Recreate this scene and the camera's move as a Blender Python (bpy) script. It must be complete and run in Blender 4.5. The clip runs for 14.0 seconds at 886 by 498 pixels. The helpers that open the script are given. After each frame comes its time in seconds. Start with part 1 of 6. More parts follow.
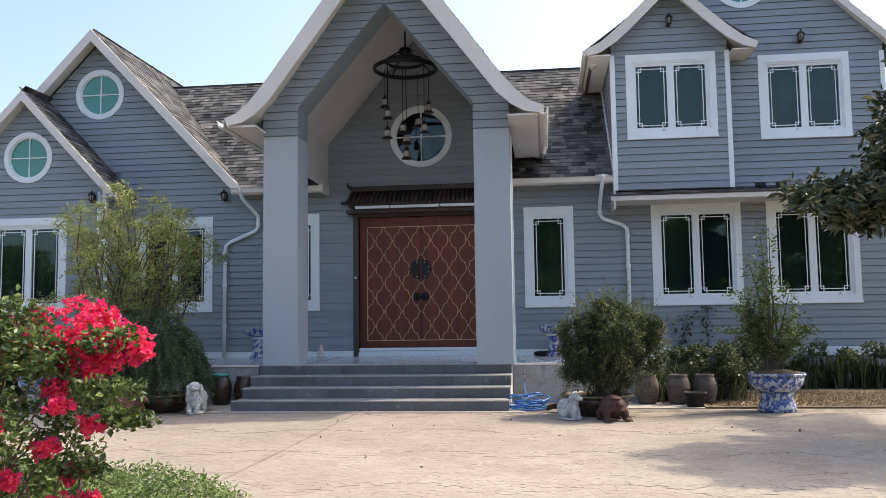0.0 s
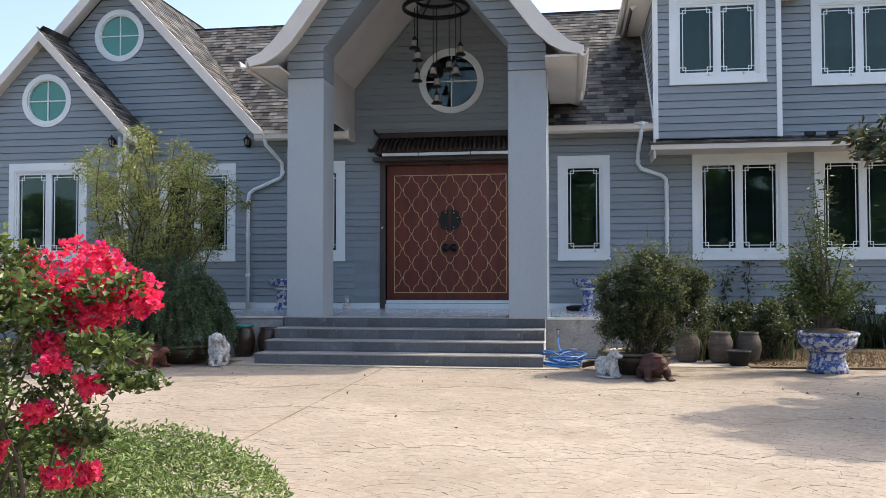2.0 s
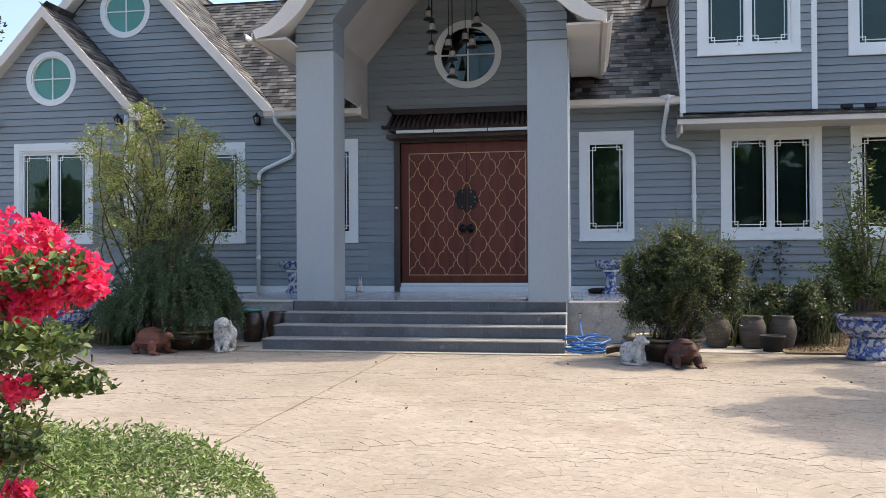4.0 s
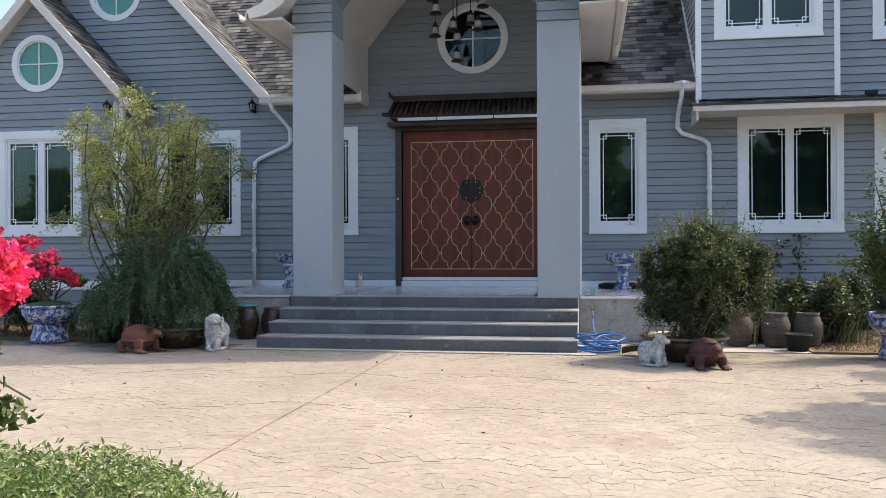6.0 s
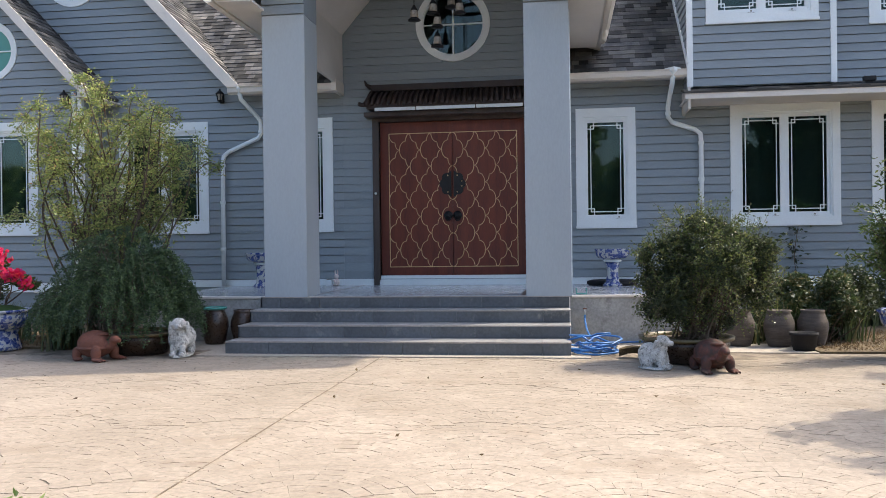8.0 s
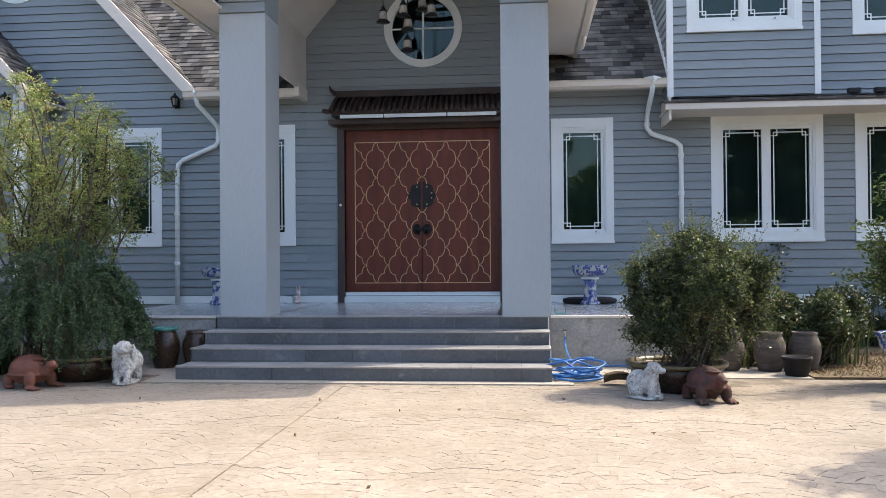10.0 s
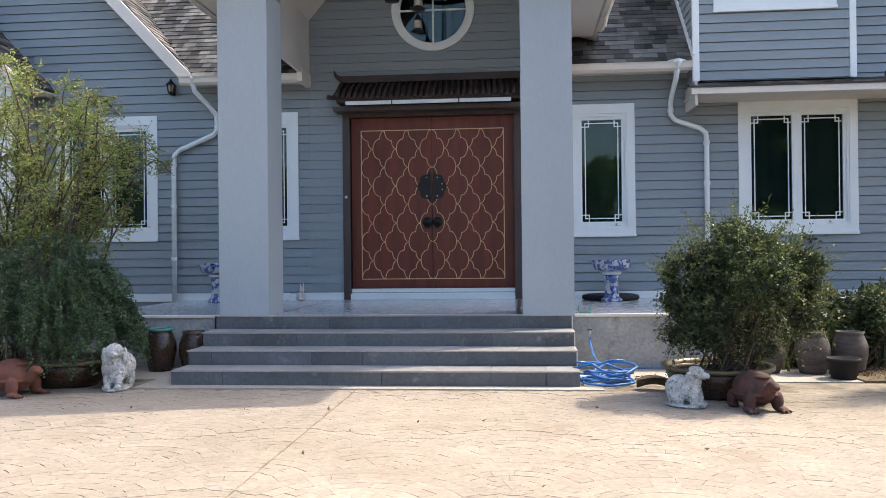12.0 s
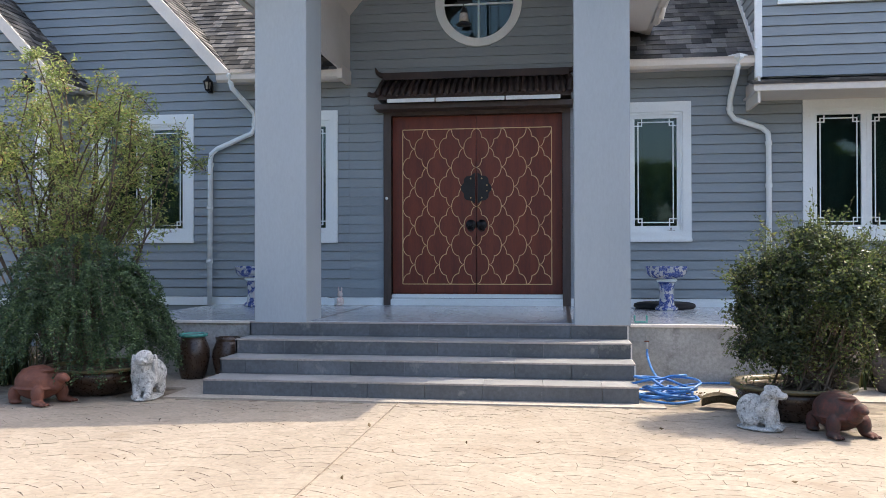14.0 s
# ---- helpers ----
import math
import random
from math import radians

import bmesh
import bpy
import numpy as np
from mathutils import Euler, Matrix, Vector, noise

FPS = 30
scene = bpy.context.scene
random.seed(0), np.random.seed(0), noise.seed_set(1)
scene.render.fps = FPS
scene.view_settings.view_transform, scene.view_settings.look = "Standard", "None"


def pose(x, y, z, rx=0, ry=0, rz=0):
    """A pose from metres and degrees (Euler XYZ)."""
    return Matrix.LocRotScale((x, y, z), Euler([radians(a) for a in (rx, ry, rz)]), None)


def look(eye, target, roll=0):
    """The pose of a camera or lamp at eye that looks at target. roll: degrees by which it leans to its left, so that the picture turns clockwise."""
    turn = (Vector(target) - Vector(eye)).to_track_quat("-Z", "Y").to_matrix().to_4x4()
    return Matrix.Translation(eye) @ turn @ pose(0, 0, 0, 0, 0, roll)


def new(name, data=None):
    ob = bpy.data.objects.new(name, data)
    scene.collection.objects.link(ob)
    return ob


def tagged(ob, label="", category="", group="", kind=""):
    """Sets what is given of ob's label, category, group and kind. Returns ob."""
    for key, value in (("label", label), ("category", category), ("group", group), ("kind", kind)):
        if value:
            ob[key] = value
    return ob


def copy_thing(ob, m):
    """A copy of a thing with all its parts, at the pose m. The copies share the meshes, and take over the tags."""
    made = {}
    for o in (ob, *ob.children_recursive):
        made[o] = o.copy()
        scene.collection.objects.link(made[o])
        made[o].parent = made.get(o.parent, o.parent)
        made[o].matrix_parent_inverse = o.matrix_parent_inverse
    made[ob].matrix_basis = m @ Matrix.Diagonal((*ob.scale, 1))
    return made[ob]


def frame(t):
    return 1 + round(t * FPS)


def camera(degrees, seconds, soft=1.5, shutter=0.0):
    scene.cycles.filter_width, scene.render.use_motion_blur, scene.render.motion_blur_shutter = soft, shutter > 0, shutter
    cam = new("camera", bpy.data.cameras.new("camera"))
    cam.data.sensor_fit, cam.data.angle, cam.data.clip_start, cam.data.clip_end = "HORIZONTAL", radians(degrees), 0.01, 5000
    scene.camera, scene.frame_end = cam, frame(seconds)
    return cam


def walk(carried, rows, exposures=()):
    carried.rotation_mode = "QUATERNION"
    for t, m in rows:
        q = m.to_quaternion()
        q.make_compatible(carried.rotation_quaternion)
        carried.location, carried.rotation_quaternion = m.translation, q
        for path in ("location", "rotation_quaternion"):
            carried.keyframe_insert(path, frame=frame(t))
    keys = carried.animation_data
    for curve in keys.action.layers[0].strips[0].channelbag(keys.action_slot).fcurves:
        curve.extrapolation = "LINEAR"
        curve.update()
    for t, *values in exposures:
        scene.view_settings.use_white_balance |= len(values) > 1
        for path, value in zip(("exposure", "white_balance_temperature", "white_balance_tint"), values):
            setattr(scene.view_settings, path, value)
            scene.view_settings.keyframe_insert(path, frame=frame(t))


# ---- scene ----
cam = camera(55.6, 14.0, soft=0.5)
PATH = [
    (0, (2.8, -13.436, 1.431), (2.563, -11.457, 1.602), -0.8),
    (0.5, (2.814, -13.325, 1.434), (2.556, -11.347, 1.585), -0.7),
    (1, (2.784, -13.199, 1.416), (2.511, -11.222, 1.545), 0.0),
    (1.5, (2.667, -12.996, 1.414), (2.388, -11.018, 1.512), 0.3),
    (2, (2.581, -12.814, 1.416), (2.288, -10.836, 1.476), -0.1),
    (2.5, (2.555, -12.682, 1.404), (2.224, -10.71, 1.443), -0.7),
    (3, (2.561, -12.479, 1.406), (2.208, -10.511, 1.45), -0.9),
    (3.5, (2.544, -12.323, 1.392), (2.194, -10.354, 1.427), -0.4),
    (3.7, (2.542, -12.258, 1.401), (2.203, -10.288, 1.427), -0.3),
    (6, (2.341, -11.457, 1.393), (2.003, -9.485, 1.396), -0.2),
    (6.5, (2.254, -11.258, 1.409), (1.938, -9.284, 1.41), 0.0),
    (7, (2.132, -11.037, 1.432), (1.852, -9.057, 1.433), 0.0),
    (7.5, (2.108, -10.909, 1.422), (1.837, -8.928, 1.418), -0.4),
    (8, (2.101, -10.679, 1.391), (1.822, -8.698, 1.386), -0.7),
    (10.3, (1.868, -9.784, 1.466), (1.682, -7.793, 1.5), -0.4),
    (10.5, (1.861, -9.704, 1.464), (1.666, -7.714, 1.506), -0.3),
    (11, (1.783, -9.508, 1.465), (1.584, -7.518, 1.508), -0.1),
    (11.5, (1.662, -9.264, 1.459), (1.482, -7.272, 1.495), 0.0),
    (12, (1.62, -9.133, 1.465), (1.429, -7.142, 1.473), -0.6),
    (12.5, (1.621, -8.939, 1.478), (1.367, -6.956, 1.488), -0.7),
    (13, (1.573, -8.801, 1.483), (1.262, -6.825, 1.503), -0.3),
    (13.5, (1.518, -8.677, 1.48), (1.206, -6.701, 1.501), -0.2),
    (14, (1.439, -8.551, 1.477), (1.162, -6.57, 1.494), -0.1),
]
walk(cam, [(t, look(eye, target, roll)) for t, eye, target, roll in PATH], exposures=[(0.0, 0.44), (3.7, 0.48), (8.0, 0.6), (10.3, 0.75), (14.0, 0.82)])

# ---- world, sun ----
SUN_DIR = Vector((0.668, 0.383, 1.0)).normalized()
world = bpy.data.worlds.new("world")
scene.world = world
world.use_nodes = True
wn = world.node_tree
sky = wn.nodes.new("ShaderNodeTexSky")
sky.sky_type = "NISHITA"
sky.sun_disc = False
sky.sun_elevation = math.asin(SUN_DIR.z)
sky.sun_rotation = math.atan2(SUN_DIR.x, SUN_DIR.y)
sky.air_density, sky.dust_density, sky.ozone_density = 0.85, 3.8, 1.0
wn.links.new(sky.outputs[0], wn.nodes["Background"].inputs[0])
wn.nodes["Background"].inputs[1].default_value = 0.272
sun = new("sun", bpy.data.lights.new("sun", "SUN"))
sun.data.energy, sun.data.angle, sun.data.color = 3.3, radians(0.6), (1.0, 0.9, 0.74)
sun.matrix_world = look(SUN_DIR * 60, (0, 0, 0))

# ---- materials ----


def ramp(nt, fac, stops):
    n = nt.nodes.new("ShaderNodeValToRGB")
    while len(n.color_ramp.elements) < len(stops):
        n.color_ramp.elements.new(0.5)
    for e, (p, c) in zip(n.color_ramp.elements, stops):
        e.position, e.color = p, (*c, 1)
    nt.links.new(fac, n.inputs[0])
    return n.outputs[0]


def noise_tex(nt, scale, detail=4, stretch=None, rough=0.6):
    pos = nt.nodes.new("ShaderNodeNewGeometry").outputs["Position"]
    if stretch:
        mp = nt.nodes.new("ShaderNodeMapping")
        mp.inputs["Scale"].default_value = stretch
        nt.links.new(pos, mp.inputs[0])
        pos = mp.outputs[0]
    n = nt.nodes.new("ShaderNodeTexNoise")
    n.inputs["Scale"].default_value, n.inputs["Detail"].default_value = scale, detail
    n.inputs["Roughness"].default_value = rough
    nt.links.new(pos, n.inputs["Vector"])
    return n.outputs[0]


def mix(nt, fac, a, b, mode="MIX"):
    m = nt.nodes.new("ShaderNodeMix")
    m.data_type, m.blend_type = "RGBA", mode
    for sock, v in ((m.inputs[0], fac), (m.inputs[6], a), (m.inputs[7], b)):
        if isinstance(v, (int, float)):
            sock.default_value = v
        elif isinstance(v, tuple):
            sock.default_value = (*v, 1)
        else:
            nt.links.new(v, sock)
    return m.outputs[2]


def material(name, a, b, rough=0.6, big=0.8, fine=25, bump=0.15, metal=0.0, stretch=None, dirt=None, dirt_at=0.62, vary=0.0,
             island=False, spec=0.5, bump_dist=0.01, fine_amount=0.25):
    """Two colours mixed by large noise, darker and lighter grain by fine noise, with relief."""
    m = bpy.data.materials.new(name)
    m.use_nodes = True
    nt = m.node_tree
    p = nt.nodes["Principled BSDF"]
    n1 = noise_tex(nt, big, 4, stretch)
    n2 = noise_tex(nt, fine, 5, stretch)
    col = ramp(nt, n1, [(0.35, a), (0.65, b)])
    grain = ramp(nt, n2, [(0.3, (1 - fine_amount,) * 3), (0.7, (1 + fine_amount * 0.5,) * 3)])
    col = mix(nt, 1.0, col, grain, "MULTIPLY")
    if dirt:
        n3 = noise_tex(nt, big * 2.7, 7, stretch, 0.7)
        col = mix(nt, ramp(nt, n3, [(dirt_at - 0.06, (0, 0, 0)), (dirt_at + 0.1, (1, 1, 1))]), col, dirt)
    if vary:
        if island:
            r = nt.nodes.new("ShaderNodeNewGeometry").outputs["Random Per Island"]
        else:
            r = nt.nodes.new("ShaderNodeObjectInfo").outputs["Random"]
        col = mix(nt, 1.0, col, ramp(nt, r, [(0, (1 - vary,) * 3), (1, (1 + vary,) * 3)]), "MULTIPLY")
    nt.links.new(col, p.inputs["Base Color"])
    p.inputs["Roughness"].default_value = rough
    rr = ramp(nt, n2, [(0.2, (max(rough - 0.1, 0.03),) * 3), (0.8, (min(rough + 0.1, 1),) * 3)])
    nt.links.new(rr, p.inputs["Roughness"])
    p.inputs["Metallic"].default_value = metal
    p.inputs["Specular IOR Level"].default_value = spec
    if bump:
        bn = nt.nodes.new("ShaderNodeBump")
        bn.inputs["Strength"].default_value, bn.inputs["Distance"].default_value = bump, bump_dist
        nt.links.new(n2, bn.inputs["Height"])
        nt.links.new(bn.outputs[0], p.inputs["Normal"])
    return m


def leaf_material(name, stops, rough=0.45, through_amount=0.3):
    m = bpy.data.materials.new(name)
    m.use_nodes = True
    nt = m.node_tree
    p = nt.nodes["Principled BSDF"]
    r = nt.nodes.new("ShaderNodeNewGeometry").outputs["Random Per Island"]
    col = ramp(nt, r, stops)
    n = noise_tex(nt, 1.7, 3)
    col = mix(nt, 1.0, col, ramp(nt, n, [(0.3, (0.7, 0.72, 0.7)), (0.7, (1.2, 1.2, 1.1))]), "MULTIPLY")
    nt.links.new(col, p.inputs["Base Color"])
    p.inputs["Roughness"].default_value = rough
    t = nt.nodes.new("ShaderNodeBsdfTranslucent")
    nt.links.new(col, t.inputs[0])
    ms = nt.nodes.new("ShaderNodeMixShader")
    ms.inputs[0].default_value = through_amount
    nt.links.new(p.outputs[0], ms.inputs[1])
    nt.links.new(t.outputs[0], ms.inputs[2])
    nt.links.new(ms.outputs[0], nt.nodes["Material Output"].inputs[0])
    return m


def glass_material(name, tint, rough=0.02):
    m = bpy.data.materials.new(name)
    m.use_nodes = True
    nt = m.node_tree
    nt.nodes.remove(nt.nodes["Principled BSDF"])
    g = nt.nodes.new("ShaderNodeBsdfGlossy")
    g.inputs["Roughness"].default_value = rough
    t = nt.nodes.new("ShaderNodeBsdfTransparent")
    t.inputs[0].default_value = (*tint, 1)
    f = nt.nodes.new("ShaderNodeFresnel")
    f.inputs[0].default_value = 1.55
    g.inputs[0].default_value = (0.72, 0.82, 0.79, 1)
    bn = nt.nodes.new("ShaderNodeBump")
    bn.inputs["Strength"].default_value, bn.inputs["Distance"].default_value = 0.02, 0.02
    nt.links.new(noise_tex(nt, 2.0, 1), bn.inputs["Height"])
    nt.links.new(bn.outputs[0], g.inputs["Normal"])
    ms = nt.nodes.new("ShaderNodeMixShader")
    nt.links.new(f.outputs[0], ms.inputs[0])
    nt.links.new(t.outputs[0], ms.inputs[1])
    nt.links.new(g.outputs[0], ms.inputs[2])
    nt.links.new(ms.outputs[0], nt.nodes["Material Output"].inputs[0])
    return m


M_SIDING = material("siding_paint", (0.232, 0.271, 0.295), (0.26, 0.3, 0.325), 0.5, 0.5, 30, 0.12, stretch=(0.4, 1, 3), vary=0.06,
                    dirt=(0.2, 0.25, 0.275), dirt_at=0.68, fine_amount=0.1)
M_COLUMN = material("column_render", (0.345, 0.392, 0.42), (0.37, 0.418, 0.445), 0.6, 0.7, 40, 0.15, stretch=(1, 1, 0.35),
                    dirt=(0.305, 0.365, 0.4), dirt_at=0.66, fine_amount=0.06)
M_WHITE = material("white_paint", (0.74, 0.79, 0.8), (0.79, 0.84, 0.85), 0.45, 1.2, 40, 0.08, dirt=(0.62, 0.61, 0.57), dirt_at=0.68, fine_amount=0.05)
M_CREAM = material("cream_paint", (0.66, 0.62, 0.56), (0.73, 0.69, 0.63), 0.5, 0.9, 35, 0.08, dirt=(0.5, 0.46, 0.4), dirt_at=0.68, fine_amount=0.06)
M_SOFFIT = material("soffit_board", (0.6, 0.58, 0.55), (0.68, 0.66, 0.63), 0.6, 0.8, 30, 0.06, dirt=(0.5, 0.47, 0.44), dirt_at=0.68, fine_amount=0.05)
M_SHINGLE = material("asphalt_shingle", (0.042, 0.045, 0.05), (0.15, 0.14, 0.124), 0.8, 1.6, 60, 0.5, vary=0.8, island=True, spec=0.3)
M_SHINGLE_ONE = material("asphalt_shingle_piece", (0.042, 0.045, 0.05), (0.15, 0.14, 0.124), 0.8, 1.6, 60, 0.5, vary=0.8, spec=0.3)
M_UNDERLAY = material("roof_underlay", (0.05, 0.05, 0.052), (0.08, 0.08, 0.08), 0.95, 2, 40, 0.3)
M_GLASS = glass_material("tinted_glass", (0.5, 0.6, 0.57))
M_TEAL = material("teal_film", (0.07, 0.26, 0.21), (0.09, 0.31, 0.26), 0.12, 0.8, 20, 0.0, fine_amount=0.04)
# near-black colour puts the shade of unlit rooms into their surfaces
M_UNLIT = material("unlit_room", (0.03, 0.035, 0.035), (0.05, 0.055, 0.055), 0.9, 1, 10, 0)
M_BLIND = material("grey_green_blind", (0.15, 0.205, 0.195), (0.19, 0.25, 0.235), 0.8, 1.2, 30, 0.1, stretch=(4, 1, 0.3))
M_CURTAIN = material("dark_green_curtain", (0.11, 0.135, 0.13), (0.145, 0.175, 0.168), 0.8, 1.2, 30, 0.1, stretch=(4, 1, 0.3))
M_DOOR = material("door_wood", (0.115, 0.019, 0.008), (0.175, 0.032, 0.013), 0.5, 1.5, 30, 0.15, stretch=(5, 5, 0.5), fine_amount=0.3)
M_GOLD = material("gold_inlay", (0.62, 0.42, 0.2), (0.72, 0.5, 0.26), 0.35, 3, 40, 0.05, metal=0.2)
M_FRAME = material("dark_timber", (0.05, 0.035, 0.03), (0.075, 0.055, 0.048), 0.5, 2, 30, 0.15, stretch=(5, 5, 0.6))
M_CANOPY = material("canopy_tile", (0.025, 0.015, 0.013), (0.05, 0.03, 0.026), 0.55, 3, 40, 0.2, vary=0.2)
M_IRON = material("black_iron", (0.012, 0.012, 0.013), (0.02, 0.02, 0.021), 0.45, 4, 60, 0.1, metal=0.5)
M_LAMPGLASS = material("frosted_glass", (0.28, 0.25, 0.21), (0.36, 0.33, 0.28), 0.3, 3, 30, 0.05)
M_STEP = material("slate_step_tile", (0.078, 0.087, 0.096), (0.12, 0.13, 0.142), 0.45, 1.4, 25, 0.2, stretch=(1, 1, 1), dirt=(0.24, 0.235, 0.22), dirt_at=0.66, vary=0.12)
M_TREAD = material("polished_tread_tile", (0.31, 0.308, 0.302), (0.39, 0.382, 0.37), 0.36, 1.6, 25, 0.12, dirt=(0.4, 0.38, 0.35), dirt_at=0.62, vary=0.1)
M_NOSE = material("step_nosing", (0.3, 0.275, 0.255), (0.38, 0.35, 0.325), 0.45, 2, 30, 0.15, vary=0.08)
M_FLOOR = material("terrace_tile", (0.42, 0.45, 0.48), (0.5, 0.53, 0.56), 0.16, 0.8, 20, 0.02, vary=0.04, fine_amount=0.06)
M_GROUT = material("grout", (0.2, 0.2, 0.2), (0.27, 0.27, 0.26), 0.9, 4, 50, 0.2)
M_CONC = material("raw_concrete", (0.3, 0.3, 0.285), (0.4, 0.395, 0.375), 0.85, 1.3, 30, 0.35, dirt=(0.17, 0.165, 0.15), dirt_at=0.6)
M_STONE = material("stamped_concrete", (0.29, 0.24, 0.185), (0.36, 0.302, 0.238), 0.8, 0.45, 22, 0.35, vary=0.07, island=True,
                   dirt=(0.24, 0.19, 0.14), dirt_at=0.6)
M_STONE_ONE = material("stamped_concrete_piece", (0.29, 0.24, 0.185), (0.36, 0.302, 0.238), 0.8, 0.45, 22, 0.35, vary=0.1,
                       dirt=(0.24, 0.19, 0.14), dirt_at=0.6)
M_JOINT = material("paving_joint", (0.13, 0.102, 0.075), (0.3, 0.25, 0.19), 0.9, 4.5, 14, 0.4)
M_SLAB = material("plain_concrete_apron", (0.36, 0.32, 0.265), (0.43, 0.38, 0.32), 0.85, 0.8, 25, 0.25, dirt=(0.38, 0.34, 0.28), dirt_at=0.66)
M_EARTH = material("dry_grass_ground", (0.11, 0.082, 0.046), (0.19, 0.142, 0.078), 0.95, 1.5, 30, 0.8, dirt=(0.1, 0.075, 0.045), dirt_at=0.56, bump_dist=0.03)
M_TERRA = material("terracotta", (0.13, 0.045, 0.027), (0.19, 0.066, 0.038), 0.75, 6, 50, 0.35, dirt=(0.12, 0.05, 0.035), dirt_at=0.62)
M_TERRADARK = material("stained_terracotta", (0.06, 0.022, 0.016), (0.13, 0.04, 0.025), 0.75, 5, 50, 0.35, dirt=(0.035, 0.022, 0.018), dirt_at=0.5)
M_GLAZE = material("brown_glaze", (0.03, 0.018, 0.012), (0.07, 0.04, 0.024), 0.3, 4, 40, 0.12, dirt=(0.16, 0.12, 0.08), dirt_at=0.68)
M_RIM = material("ochre_rim", (0.1, 0.075, 0.03), (0.15, 0.115, 0.05), 0.4, 5, 40, 0.1)
M_CLAYJAR = material("grey_clay", (0.075, 0.06, 0.05), (0.13, 0.105, 0.088), 0.8, 4, 50, 0.4, stretch=(1, 1, 6), dirt=(0.06, 0.045, 0.035), dirt_at=0.6)
M_STATUE = material("weathered_white_stone", (0.42, 0.42, 0.4), (0.66, 0.65, 0.62), 0.85, 9, 60, 0.9, dirt=(0.12, 0.12, 0.11), dirt_at=0.57, bump_dist=0.02)
M_HOSE = material("blue_hose", (0.03, 0.14, 0.4), (0.05, 0.2, 0.5), 0.35, 5, 40, 0.05)
M_TEALRIM = material("green_glaze", (0.06, 0.26, 0.22), (0.1, 0.34, 0.3), 0.25, 5, 30, 0.05)
M_BARK = material("bark", (0.07, 0.05, 0.035), (0.13, 0.1, 0.075), 0.9, 6, 40, 0.7, stretch=(1, 1, 0.3))
M_SOIL = material("potting_soil", (0.06, 0.04, 0.025), (0.16, 0.11, 0.065), 0.95, 8, 50, 0.8, bump_dist=0.02)
M_MOSS = material("moss", (0.03, 0.07, 0.012), (0.06, 0.12, 0.02), 0.95, 8, 60, 1.0, bump_dist=0.02)
M_BLACK = material("black_fabric", (0.01, 0.01, 0.012), (0.018, 0.018, 0.02), 0.85, 6, 50, 0.3)
M_PINK = material("pink_painted_pottery", (0.62, 0.5, 0.48), (0.72, 0.66, 0.62), 0.4, 14, 40, 0.1, dirt=(0.5, 0.16, 0.16), dirt_at=0.6)


def porcelain(name):
    """White porcelain with painted blue sprays."""
    m = bpy.data.materials.new(name)
    m.use_nodes = True
    nt = m.node_tree
    p = nt.nodes["Principled BSDF"]
    n1 = noise_tex(nt, 13, 6, None, 0.65)
    n2 = noise_tex(nt, 34, 3)
    blue = mix(nt, ramp(nt, n2, [(0.4, (0, 0, 0)), (0.6, (1, 1, 1))]), (0.02, 0.045, 0.2), (0.12, 0.16, 0.36))
    col = mix(nt, ramp(nt, n1, [(0.475, (0, 0, 0)), (0.505, (1, 1, 1))]), (0.44, 0.46, 0.48), blue)
    nt.links.new(col, p.inputs["Base Color"])
    p.inputs["Roughness"].default_value = 0.18
    return m


M_PORC = porcelain("blue_white_porcelain")
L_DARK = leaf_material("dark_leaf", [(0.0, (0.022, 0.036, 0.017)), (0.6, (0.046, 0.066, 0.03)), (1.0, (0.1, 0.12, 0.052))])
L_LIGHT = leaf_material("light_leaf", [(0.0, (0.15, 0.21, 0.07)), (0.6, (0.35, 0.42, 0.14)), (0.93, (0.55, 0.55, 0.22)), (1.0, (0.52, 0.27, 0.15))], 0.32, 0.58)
# paler leaf tone: sunlight on the bush tips put into the colour
L_BUSHTIP = leaf_material("lit_leaf", [(0.0, (0.06, 0.1, 0.03)), (0.6, (0.13, 0.17, 0.05)), (1.0, (0.24, 0.25, 0.09))], 0.35, 0.4)
L_FERN = leaf_material("feathery_leaf", [(0.0, (0.025, 0.05, 0.028)), (0.6, (0.06, 0.11, 0.05)), (1.0, (0.14, 0.21, 0.09))], 0.4, 0.3)
L_HEDGE = leaf_material("hedge_leaf", [(0.0, (0.08, 0.12, 0.035)), (0.6, (0.17, 0.25, 0.075)), (1.0, (0.29, 0.36, 0.13))], 0.4, 0.35)
L_BOUG = leaf_material("bougainvillea_leaf", [(0.0, (0.04, 0.065, 0.018)), (0.6, (0.095, 0.15, 0.038)), (1.0, (0.21, 0.25, 0.07))])
L_FLOWER = leaf_material("bougainvillea_bract", [(0.0, (0.74, 0.02, 0.1)), (0.5, (0.86, 0.04, 0.19)), (0.9, (0.9, 0.1, 0.13)), (1.0, (0.7, 0.03, 0.4))], 0.6, 0.4)
L_TREE = leaf_material("mango_leaf", [(0.0, (0.025, 0.04, 0.018)), (0.6, (0.06, 0.08, 0.036)), (1.0, (0.22, 0.2, 0.12))], 0.3, 0.2)
L_FAR = leaf_material("far_leaf", [(0.0, (0.05, 0.075, 0.04)), (1.0, (0.1, 0.13, 0.07))])
L_STRAP = leaf_material("strap_leaf", [(0.0, (0.03, 0.052, 0.022)), (0.7, (0.075, 0.108, 0.042)), (1.0, (0.22, 0.19, 0.09))])
L_DRY = leaf_material("dry_leaf", [(0.0, (0.08, 0.048, 0.025)), (1.0, (0.21, 0.14, 0.07))])
